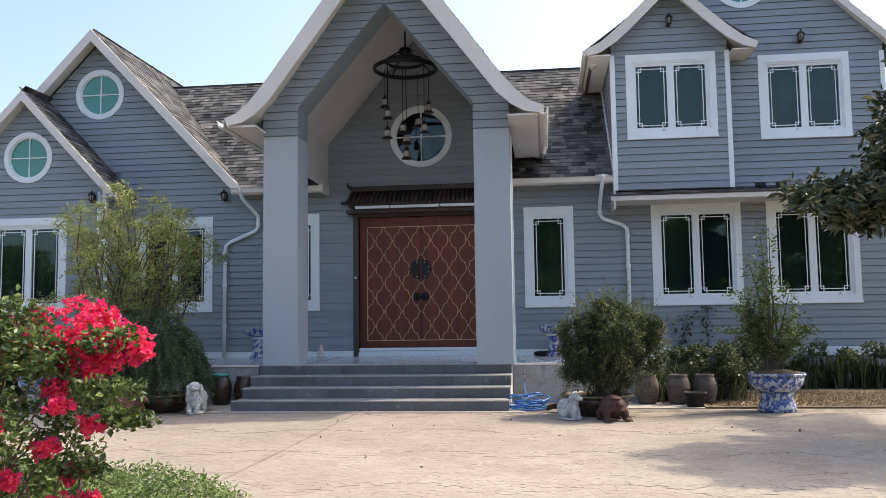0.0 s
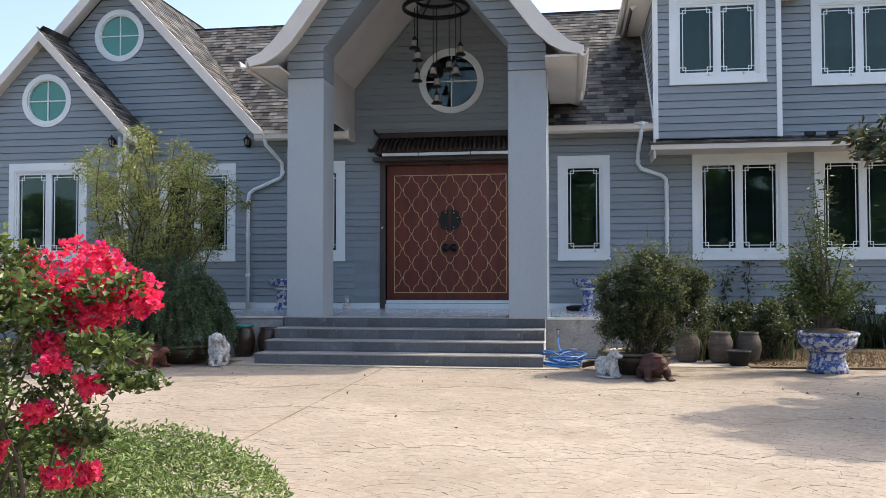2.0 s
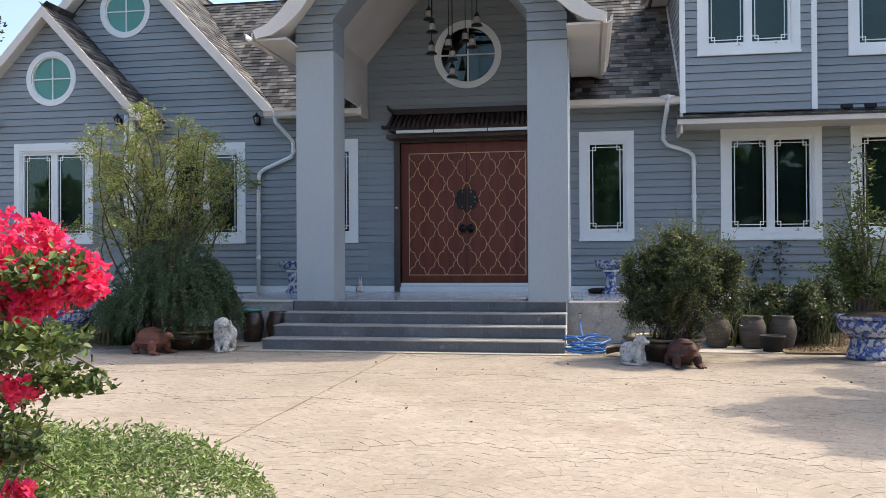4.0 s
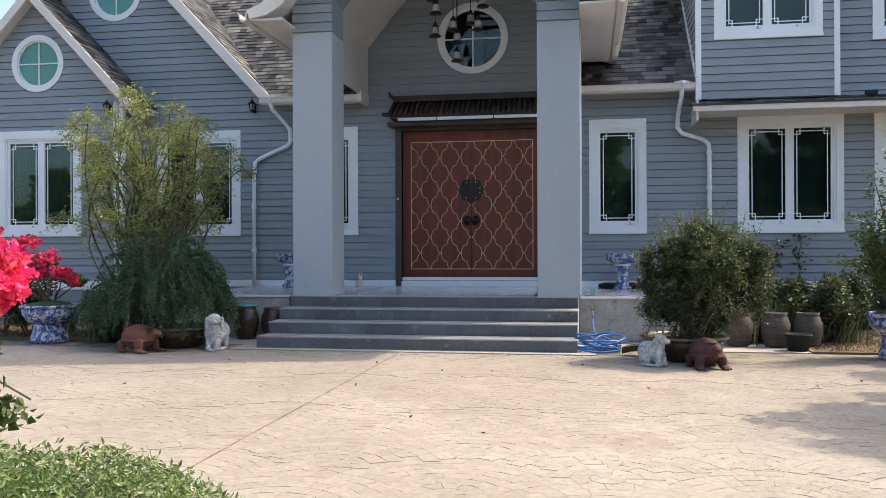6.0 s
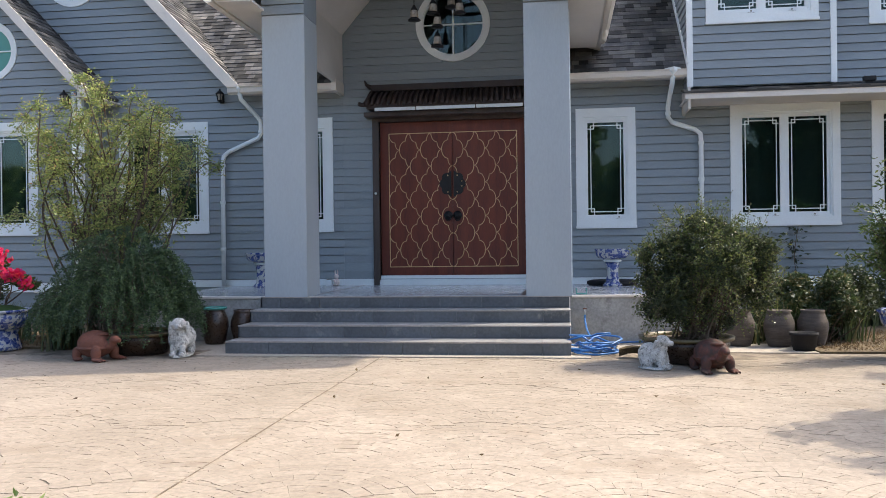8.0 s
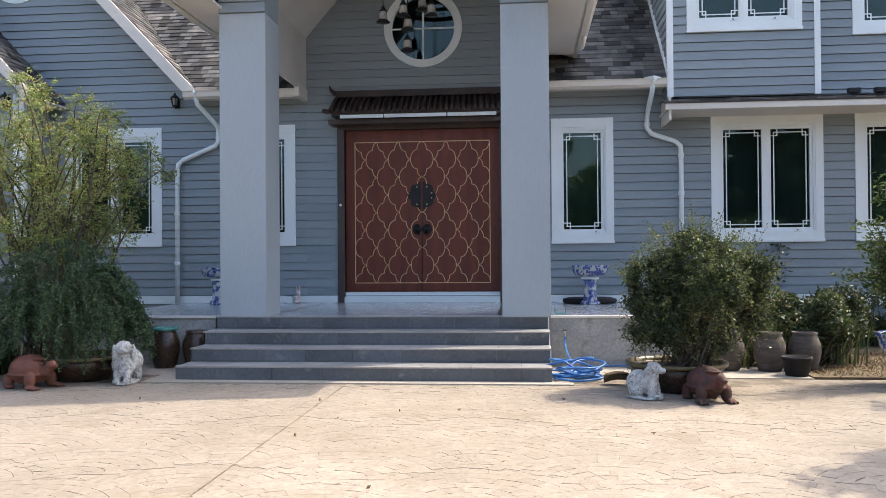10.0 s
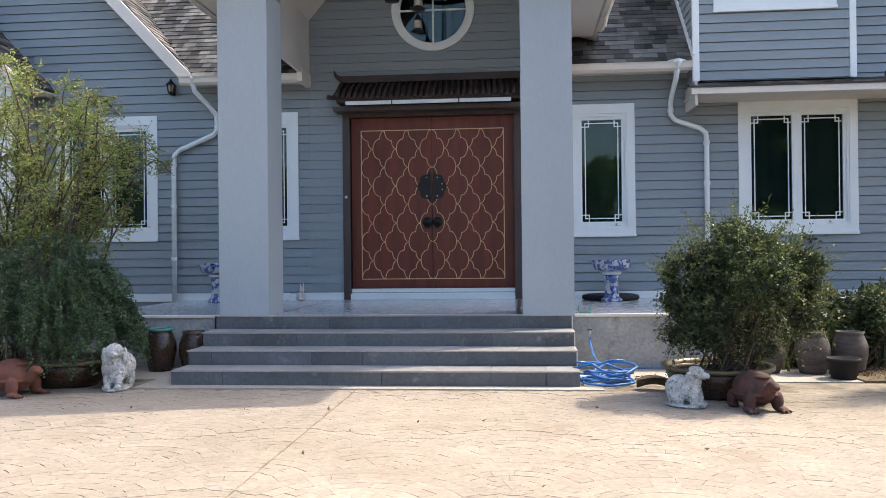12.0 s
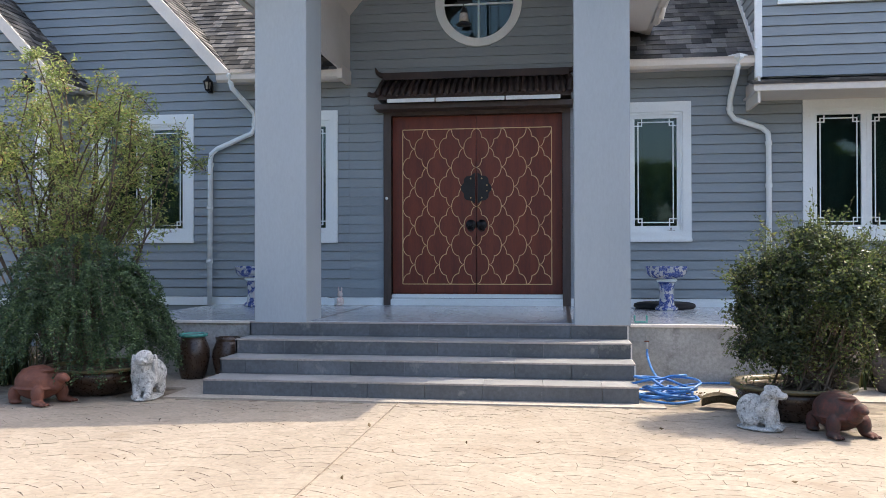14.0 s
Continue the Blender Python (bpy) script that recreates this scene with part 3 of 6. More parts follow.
# unseen inner surfaces, added near-black so the rooms read as unlit
tagged(finish("partition", boxed(-10.9, 10.0, 6.6, 6.7, 0, 4.4), M_UNLIT), "inner wall behind the windows, coloured as unlit", "wall", kind="structure")
tagged(finish("partition_upper", boxed(4.5, 9.83, 6.6, 6.7, 4.4, 8.0), M_UNLIT), "inner wall behind the upper windows, coloured as unlit", "wall", kind="structure")
tagged(finish("partition_loft", boxed(-2.0, 2.0, 6.2, 6.3, 4.45, 7.0), M_UNLIT), "inner wall behind the round window, coloured as unlit", "wall", kind="structure")
tagged(finish("inner_floor", boxed(-10.9, 10.0, YW + 0.2, 11.5, 0.5, FLOOR), M_UNLIT), "floor inside the house, coloured as unlit", "floor", kind="structure")
tagged(finish("ceiling", boxed(-10.9, 10.0, YW + 0.2, 11.5, 4.36, 4.42), M_UNLIT), "ceiling of the ground floor, coloured as unlit", "ceiling", kind="structure")

# base and corner trims
for nm, a in (("baseboard", (-6.88, -2.0, YW - 0.045, YW, FLOOR - 0.02, 0.8)), ("baseboard", (-2.0, -1.43, YW - 0.045, YW, FLOOR, 0.8)), ("baseboard", (1.6, 10.2, YW - 0.045, YW, 0.62, 0.8)),
              ("baseboard", (-10.68, -6.85, 4.1, 4.15, 0.62, 0.8))):
    tagged(finish(nm, boxed(*a), M_WHITE), "white painted board along the foot of the siding", "trim", kind="structure")
for a in ((4.3, 4.4, 4.37, 4.45, 4.11, 7.02), (6.67, 6.77, 4.37, 4.45, 4.11, 7.02), (9.93, 10.03, 4.85, 4.93, 4.11, 7.0), (-6.93, -6.84, 4.09, 4.19, 0.62, 4.5), (2.225, 2.262, 1.98, 2.06, FLOOR, 4.9)):
    tagged(finish("corner_trim", boxed(*a, bevel=0.004), M_WHITE), "white painted corner strip of the siding", "trim", kind="structure")
ct = bmesh.new()
p0, p1 = Vector((4.29, 4.42, 4.45)), Vector((4.29, 7.2, 7.0))
d = (p1 - p0).normalized()
nrm = Vector((0, -d.z, d.y))
vs = [ct.verts.new(p) for p in (p0 + nrm * 0.04, p1 + nrm * 0.04, p1 + nrm * 0.12, p0 + nrm * 0.12)]
ct.faces.new(vs)
got = bmesh.ops.extrude_face_region(ct, geom=ct.faces[:])
bmesh.ops.translate(ct, vec=(0.03, 0, 0), verts=[e for e in got["geom"] if isinstance(e, bmesh.types.BMVert)])
tagged(finish("flashing_trim", ct, M_WHITE), "white board where the side wall meets the roof", "trim", kind="structure")

# ---- portico ----
for cx0, cx1, nm in ((-2.285, -1.63, "column_west"), (1.6, 2.24, "column_east")):
    c = bmesh.new()
    box(c, cx0, cx1, 1.36, 2.01, FLOOR - 0.01, 4.86, bevel=0.006)
    tagged(finish(nm, c, M_COLUMN), "smooth grey rendered square column of the portico", "column", kind="structure")
OUTER = [(2.83, 5.08), (2.6, 5.17), (2.38, 5.36), (2.15, 5.63), (1.9, 5.96), (0.0, 8.56)]
INNER = [(2.77, 4.95), (2.5, 5.0), (2.27, 5.13), (2.03, 5.35), (0.0, 8.04)]


def mirrored(half, cx):
    return [(cx - h, z) for h, z in half] + [(cx + h, z) for h, z in half[-2::-1]]


face = [(-2.285, 4.862), (-2.285, 5.28), (-1.9, 5.78), (0.0, 8.38), (1.9, 5.78), (2.24, 5.28), (2.24, 4.862), (1.6, 4.862), (1.6, 5.37), (0.0, 7.28), (-1.63, 5.38), (-1.63, 4.862)]
pw = tagged(finish("wall_portico", plate(face, [], 1.38, 2.0), M_SIDING), "grey boarded gable of the portico with a pointed opening", "wall", kind="structure")
clapboards(pw, [face], [], 1.38, 4.862)
barge = tagged(finish("bargeboard", plate(mirrored(OUTER, 0.03) + mirrored(INNER, 0.03)[::-1], [], 0.72, 0.78), M_CREAM), "cream curved bargeboard of the portico gable", "trim", kind="structure")
LOW = [(h - 0.02, z - 0.13) for h, z in OUTER]
LOW[-1] = (0, 8.4)
roof_p = tagged(finish("portico_roof", plate(mirrored([(h, z - 0.012) for h, z in OUTER], 0.03) + mirrored(LOW, 0.03)[::-1], [], 0.785, 7.9), M_SOFFIT), "steep portico roof with pale soffit", "roof", kind="structure")
for sgn in (-1, 1):
    roof_slope("portico_roof_slope", (0.03 + sgn * 1.9, 0.76, 5.96), (0, 1, 0), (-sgn * 1.9, 0, 2.6), [(0, 0), (7.1, 0), (7.1, 3.22), (0, 3.22)], "grey shingled slope of the portico roof", thick=0.01, seed=3)
    soff = tagged(finish("soffit", boxed(*sorted((sgn * 2.24, sgn * 2.76)), 0.79, 4.6, 4.93, 4.965), M_SOFFIT), "pale flat soffit under the portico eave", "soffit", kind="structure")
vault = bmesh.new()
tops = [(-1.99, 4.45), (-1.99, 5.45), (0.0, 7.8), (1.99, 5.45), (1.99, 4.45)]
offs = [(-2.04, 4.45), (-2.04, 5.48), (0.0, 7.87), (2.04, 5.48), (2.04, 4.45)]
plate(tops + offs[::-1], [], 2.005, YW, vault)
tagged(finish("ceiling_portico", vault, M_SOFFIT), "pale vaulted board ceiling of the portico", "ceiling", kind="structure")


def gutter(pts_axis, a, b, x, y, z, name_label):
    """A box gutter with a rolled lip, along x or y from a to b."""
    bm = bmesh.new()
    prof = [(0.0, 0.12), (0.0, 0.0), (0.07, -0.02), (0.12, 0.02), (0.13, 0.09), (0.15, 0.12), (0.13, 0.12), (0.11, 0.1), (0.1, 0.03), (0.02, 0.01), (0.02, 0.12)]
    rings = []
    for t in (a, b):
        rings.append([bm.verts.new((t, y - p, z + q) if pts_axis == "x" else (x + (p if x > 0 else -p), t, z + q)) for p, q in prof])
    n = len(prof)
    for i in range(n):
        bm.faces.new((rings[0][i], rings[0][(i + 1) % n], rings[1][(i + 1) % n], rings[1][i]))
    for r in rings:
        bm.faces.new(r)
    return tagged(finish("gutter", bm, M_CREAM), name_label, "gutter", kind="structure")


gutter("x", -4.08, -2.03, 0, 4.52, 4.32, "cream eaves gutter of the main roof")
gutter("x", 2.06, 4.3, 0, 4.52, 4.32, "cream eaves gutter of the main roof")
gutter("y", 0.74, 4.3, 2.8, 0, 4.93, "cream gutter along the portico eave")
gutter("y", 0.74, 4.3, -2.8, 0, 4.93, "cream gutter along the portico eave")
for a in ((-4.0, -2.03), (2.05, 4.32)):
    tagged(finish("eave_soffit", boxed(a[0], a[1], 4.5, YW - 0.02, 4.36, 4.4), M_SOFFIT), "pale soffit under the main eave", "soffit", kind="structure")
sp = bmesh.new()
tube(sp, smooth_path([(2.86, 3.4, 4.95), (2.86, 3.4, 4.88), (2.84, 3.45, 4.78)]), 0.035, 10)
tagged(finish("gutter_outlet", sp, M_CREAM, True), "short cream outlet below the portico gutter", "gutter", kind="structure")
bk = bmesh.new()
box(bk, -2.06, -1.97, 4.36, YW, 4.3, 4.52, bevel=0.005)
tagged(finish("eave_return", bk, M_CREAM), "cream boxed end of the eave beside the entrance", "trim", kind="structure")

# ---- main roofs ----
SL = (3.4 ** 2 + 3.5 ** 2) ** 0.5


def valley_x(b):
    z = 4.45 + 3.4 / SL * b
    return -7.57 + (8.34 - z) / 1.052


roof_slope("main_roof_west", (0, 4.5, 4.45), (1, 0, 0), (0, 3.5, 3.4), [(valley_x(0), 0), (-2.05, 0), (-2.05, 1.4), (-0.55, SL), (valley_x(SL), SL)],
           "grey brown mottled shingle roof between the gables", pieces=290, seed=5)
roof_slope("main_roof_east", (0, 4.5, 4.45), (1, 0, 0), (0, 3.5, 3.4), [(2.06, 0), (4.32, 0), (4.32, SL), (0.55, SL), (2.06, 1.4)],
           "grey shingle roof beside the upper floor", pieces=290, seed=6)
roof_slope("main_roof_back", (0, 11.6, 4.35), (1, 0, 0), (0, -3.6, 3.5), [(-11.3, 0), (4.32, 0), (4.32, 5.02), (-11.3, 5.02)], "grey shingle roof at the back", seed=7, thick=0.06)
GL = (3.65 ** 2 + 3.84 ** 2) ** 0.5
vy = lambda b: 4.5 + ((4.5 + 3.84 / GL * b) - 4.45) / 0.9714
roof_slope("gable_roof_west", (-3.92, 0, 4.5), (0, 1, 0), (-3.65, 0, 3.84), [(4.62, 0.0), (vy(0.1), 0.1), (8.0, 4.62), (9.6, 4.62), (9.6, GL), (4.62, GL)],
           "sunlit mottled shingle slope of the gable roof", pieces=250, seed=8)
roof_slope("gable_roof_west_far", (-11.22, 0, 4.5), (0, 1, 0), (3.65, 0, 3.84), [(4.62, 0), (9.6, 0), (9.6, GL), (4.62, GL)], "shingle slope of the gable roof", seed=9)
gb_o = [(3.72, 4.44), (3.55, 4.6), (0, 8.34)]
gb_i = [(3.7, 4.33), (3.48, 4.4), (0, 8.06)]
tagged(finish("bargeboard", plate(mirrored(gb_o, -7.57) + mirrored(gb_i, -7.57)[::-1], [], 4.56, 4.62), M_CREAM), "cream bargeboard of the wide gable", "trim", kind="structure")
so = [(3.62, 4.46), (0, 8.27)]
si = [(3.6, 4.38), (0, 8.18)]
tagged(finish("gable_soffit", plate(mirrored(so, -7.57) + mirrored(si, -7.57)[::-1], [], 4.625, YW), M_SOFFIT), "pale soffit under the wide gable", "soffit", kind="structure")
FC = -8.78
fb_o = [(2.3, 4.33), (2.1, 4.5), (1.85, 4.78), (0, 6.74)]
fb_i = [(2.28, 4.24), (2.08, 4.33), (1.83, 4.56), (0, 6.51)]
tagged(finish("bargeboard", plate(mirrored(fb_o, FC) + mirrored(fb_i, FC)[::-1], [], 3.84, 3.9), M_CREAM), "cream bargeboard of the small front gable", "trim", kind="structure")
tagged(finish("gable_soffit", plate(mirrored([(2.2, 4.3), (1.85, 4.66), (0, 6.62)], FC) + mirrored([(2.15, 4.24), (1.85, 4.58), (0, 6.54)], FC)[::-1], [], 3.905, YW), M_SOFFIT),
       "pale soffit under the small front gable", "soffit", kind="structure")
FL = (2.22 ** 2 + 2.4 ** 2) ** 0.5
roof_slope("wing_roof", (FC + 2.22, 3.86, 4.37), (0, 1, 0), (-2.22, 0, 2.37), [(0, 0), (1.1, 0), (1.1, FL - 0.02), (0, FL - 0.02)], "dark shingle slope of the small front gable", pieces=200, seed=10)
roof_slope("wing_roof_far", (FC - 2.22, 3.86, 4.37), (0, 1, 0), (2.22, 0, 2.37), [(0, 0), (1.1, 0), (1.1, FL - 0.02), (0, FL - 0.02)], "dark shingle slope of the small front gable", seed=11)

tagged(finish("wing_soffit", boxed(-6.87, -6.5, 3.91, YW - 0.05, 4.27, 4.3), M_SOFFIT), "pale flat soffit under the wing eave", "soffit", kind="structure")

# skirt roof between the floors
fas = bmesh.new()
box(fas, 4.22, 10.5, 4.1, 4.14, 3.86, 3.98, bevel=0.004)
tagged(finish("fascia", fas, M_CREAM), "cream fascia of the low skirt roof", "trim", kind="structure")
tagged(finish("skirt_soffit", boxed(4.24, 10.5, 4.142, YW - 0.03, 3.86, 3.89), M_SOFFIT), "pale soffit under the skirt roof", "soffit", kind="structure")
tagged(finish("skirt_end", plate([(4.28, 3.7), (4.32, 3.7), (4.32, 4.08), (4.28, 4.08)], [], 4.14, YW - 0.03), M_CREAM), "cream end board of the skirt roof", "trim", kind="structure")
roof_slope("skirt_roof", (4.2, 4.08, 3.985), (1, 0, 0), (0, 0.85, 0.22), [(0, 0), (6.3, 0), (6.3, 0.86), (2.5, 0.86), (2.5, 0.36), (0, 0.36)], "dark shingle skirt roof between the floors", pieces=200, thick=0.03, seed=12)

# upper gables
BC = 5.53
bb_o = [(1.75, 7.06), (1.45, 7.21), (1.15, 7.45), (0.9, 7.68), (0, 8.52)]
bb_i = [(1.7, 6.93), (1.44, 7.0), (1.12, 7.2), (0.88, 7.41), (0, 8.26)]
tagged(finish("bargeboard", plate(mirrored(bb_o, BC) + mirrored(bb_i, BC)[::-1], [], 4.02, 4.08), M_CREAM), "cream curved bargeboard of the bay gable", "trim", kind="structure")
bl_ = [(h - 0.02, z - 0.09) for h, z in bb_o]
bl_[-1] = (0, 8.39)
tagged(finish("bay_roof", plate(mirrored([(h, z - 0.012) for h, z in bb_o], BC) + mirrored(bl_, BC)[::-1], [], 4.085, 7.0), M_SOFFIT), "bay roof with pale soffit", "roof", kind="structure")
for sgn in (-1, 1):
    roof_slope("bay_roof_slope", (BC + sgn * 1.75, 4.06, 7.06), (0, 1, 0), (-sgn * 0.85, 0, 0.62), [(0, 0), (2.9, 0), (2.9, 1.05), (0, 1.05)], "dark shingle foot of the bay roof", thick=0.01, seed=13)
    roof_slope("bay_roof_slope", (BC + sgn * 0.9, 4.06, 7.68), (0, 1, 0), (-sgn * 0.9, 0, 0.85), [(0, 0), (2.9, 0), (2.9, 1.23), (0, 1.23)], "dark shingle slope of the bay roof", thick=0.01, seed=14)
tagged(finish("bay_soffit", boxed(3.84, 4.3, 4.09, 7.0, 6.93, 6.96), M_SOFFIT), "pale flat soffit under the bay eave", "soffit", kind="structure")
tagged(finish("bay_soffit", boxed(6.77, 7.2, 4.09, 4.87, 6.93, 6.96), M_SOFFIT), "pale flat soffit under the bay eave", "soffit", kind="structure")
tagged(finish("bay_gutter", boxed(3.72, 3.8, 4.06, 6.9, 6.94, 7.06, bevel=0.01), M_CREAM), "cream gutter along the bay eave", "gutter", kind="structure")
UC = 7.17
ub_o = [(3.3, 6.95), (0, 10.12)]
ub_i = [(3.23, 6.83), (0, 9.91)]
tagged(finish("bargeboard", plate(mirrored(ub_o, UC) + mirrored(ub_i, UC)[::-1], [], 4.7, 4.76), M_CREAM), "cream bargeboard of the tall upper gable", "trim", kind="structure")
for sgn in (-1, 1):
    x0 = UC + sgn * 3.3
    ln = (3.3 ** 2 + 3.17 ** 2) ** 0.5
    roof_slope("upper_roof_slope", (x0, 4.72, 6.95), (0, 1, 0), (-sgn * 3.3, 0, 3.17), [(0, 0), (5.5, 0), (5.5, ln), (0, ln)], "dark shingle slope of the upper roof", seed=15)
tagged(finish("upper_soffit", plate(mirrored([(3.2, 6.96), (0, 10.02)], UC) + mirrored([(3.15, 6.9), (0, 9.95)], UC)[::-1], [], 4.765, 4.9), M_SOFFIT), "pale soffit under the tall upper gable", "soffit", kind="structure")

# ---- windows ----


def lattice(bm, x0, x1, z0, z1, y):
    """A thin white line round the pane with a small square at each corner."""
    w = 0.0085

    count = [0]

    def bar(xa, xb, za, zb):
        count[0] += 1
        o = 0.0007 * (count[0] % 9)
        box(bm, min(xa, xb), max(xa, xb), y - 0.008 - o, y - o * 0.3, min(za, zb), max(za, zb))
    i, q = 0.055, 0.112
    for x in (x0 + i, x1 - i):
        bar(x - w, x + w, z0 + i - w, z1 - i + w)
    for z in (z0 + i, z1 - i):
        bar(x0 + i + w, x1 - i - w, z - w, z + w)
    for x, sx in ((x0, 1), (x1, -1)):
        for z, sz in ((z0, 1), (z1, -1)):
            bar(x + sx * q - w, x + sx * q + w, z, z + sz * (q + w))
            bar(x, x + sx * (q - w), z + sz * q - w, z + sz * q + w)


def window(name, key, label):
    x0, x1, z0, z1, y, n = WIN[key]
    f = y - 0.05
    cas = plate(rect(x0, x1, z0, z1), [rect(x0 + 0.13, x1 - 0.13, z0 + 0.14, z1 - 0.16)], f, y + 0.02)
    win = tagged(finish(name, cas, M_WHITE), label, "window", kind="structure")
    part("inner_casing", plate(rect(x0 + 0.11, x1 - 0.11, z0 + 0.12, z1 - 0.14), [rect(x0 + 0.165, x1 - 0.165, z0 + 0.175, z1 - 0.2)], f + 0.02, y + 0.1), M_WHITE, win)
    part("window_sill", boxed(x0 - 0.01, x1 + 0.01, f - 0.025, f + 0.01, z0 - 0.02, z0 + 0.03, bevel=0.005), M_WHITE, win)
    ax0, ax1, az0, az1 = x0 + 0.165, x1 - 0.165, z0 + 0.175, z1 - 0.2
    leaf = (ax1 - ax0) / n
    for k in range(n):
        a, b = ax0 + k * leaf, ax0 + (k + 1) * leaf
        ra = 0.048 if k == 0 else 0.075
        rb = 0.048 if k == n - 1 else 0.075
        g = rect(a + ra, b - rb, az0 + 0.055, az1 - 0.055)
        fr = part("window_frame", plate(rect(a + 0.001, b - 0.001, az0, az1), [g], f + 0.045, y + 0.08), M_WHITE, win)
        pane = part("pane", boxed(g[0][0], g[1][0], y + 0.03, y + 0.036, g[0][1], g[2][1]), M_GLASS, fr, "dark green tinted glass")
        pane.visible_shadow = False
        lb = bmesh.new()
        lattice(lb, g[0][0], g[1][0], g[0][1], g[2][1], y + 0.025)
        part("lattice", lb, M_WHITE, fr, "thin white lattice with square corners")
        hx = b - rb - 0.16 if k == 0 else a + ra + 0.36
        hb = bmesh.new()
        box(hb, hx, hx + 0.13, f + 0.02, f + 0.035, az0 - 0.022, az0 - 0.008, bevel=0.003)
        box(hb, hx + 0.05, hx + 0.08, f + 0.02, f + 0.04, az0 - 0.01, az0 + 0.025, bevel=0.003)
        part("handle", hb, M_CONC, fr, "small grey metal stay")
    part("curtain", boxed(x0 + 0.12, x1 - 0.12, y + 0.13, y + 0.14, z0 + 0.1, z1 - 0.1), M_CURTAIN, win, "dark green curtain behind the glass")
    if key in ("bay", "upper_east"):
        part("blind", boxed(x0 + 0.12, x1 - 0.12, y + 0.105, y + 0.115, z0 + (0.78 if key == "upper_east" else 0.1), z1 - 0.1), M_BLIND, win, "grey green roller blind behind the glass")
    return win


for i, (key, lab) in enumerate((("entry_west", "tall narrow white casement window beside the entrance"), ("entry_east", "tall narrow white casement window beside the entrance"),
                                ("east", "white double casement window under the skirt roof"), ("far_east", "white double casement window under the skirt roof"),
                                ("west", "white double casement window behind the shrub"), ("front_west", "white double casement window of the projecting wing"),
                                ("bay", "white double casement window of the upper bay"), ("upper_east", "white double casement window of the upper floor"))):
    window("window_%d" % (i + 1), key, lab)


def round_window(name, key, label, teal):
    cx, cz, r, y = ROUND[key]
    ring = plate(circle(cx, cz, r, 56), [circle(cx, cz, r - 0.115, 56)], y - 0.05, y + 0.05)
    win = tagged(finish(name, ring, M_WHITE), label, "window", kind="structure")
    part("window_frame", plate(circle(cx, cz, r - 0.1, 56), [circle(cx, cz, r - 0.14, 56)], y - 0.02, y + 0.08), M_WHITE, win)
    for sx in (-1, 1):
        for sz in (-1, 1):
            a0 = {(1, 1): 0, (-1, 1): 90, (-1, -1): 180, (1, -1): 270}[(sx, sz)]
            arc = [(cx + sx * 0.006, cz + sz * 0.006)] + [(cx + (r - 0.12) * math.cos(radians(a0 + t)), cz + (r - 0.12) * math.sin(radians(a0 + t))) for t in range(0, 91, 9)]
            pn = part("pane", plate(arc, [], y + 0.03, y + 0.04), M_TEAL if teal else M_GLASS, win, "teal green film on glass" if teal else "dark clear glass")
    for b in ((cx - 0.013, cx + 0.013, y + 0.005, y + 0.045, cz - r + 0.12, cz + r - 0.12), (cx - r + 0.12, cx + r - 0.12, y + 0.007, y + 0.045, cz - 0.013, cz + 0.013)):
        part("glazing_bar", boxed(*b), M_WHITE, win)
    return win


round_window("window_9", "entry", "round white window with dark glass above the entrance", False)
round_window("window_10", "gable_west", "round white window with teal panes in the gable", True)
round_window("window_11", "gable_front_west", "round white window with teal panes in the small gable", True)
round_window("window_12", "upper", "round white window with teal panes high in the gable", True)

# ---- entrance door ----
DC = 0.088
door = tagged(finish("door_1", plate([(-1.42, FLOOR), (-1.3, FLOOR), (-1.3, 3.77), (1.475, 3.77), (1.475, FLOOR), (1.6, FLOOR), (1.6, 3.88), (-1.42, 3.88)], [], YW - 0.06, YW + 0.14), M_FRAME),
              "closed double door of red brown wood with gold ogee lattice", "door", kind="structure")
part("threshold", boxed(-1.3, 1.475, YW - 0.1, YW + 0.14, FLOOR, 0.775, bevel=0.004), M_WHITE, door, "white stone threshold")
part("threshold", boxed(-1.298, 1.473, YW - 0.02, YW + 0.14, 0.775, 0.86, bevel=0.004), M_WHITE, door, "white stone threshold")
GX0, GX1, GZ0, GZ1 = -1.125, 1.301, 1.021, 3.55
YD = YW + 0.06
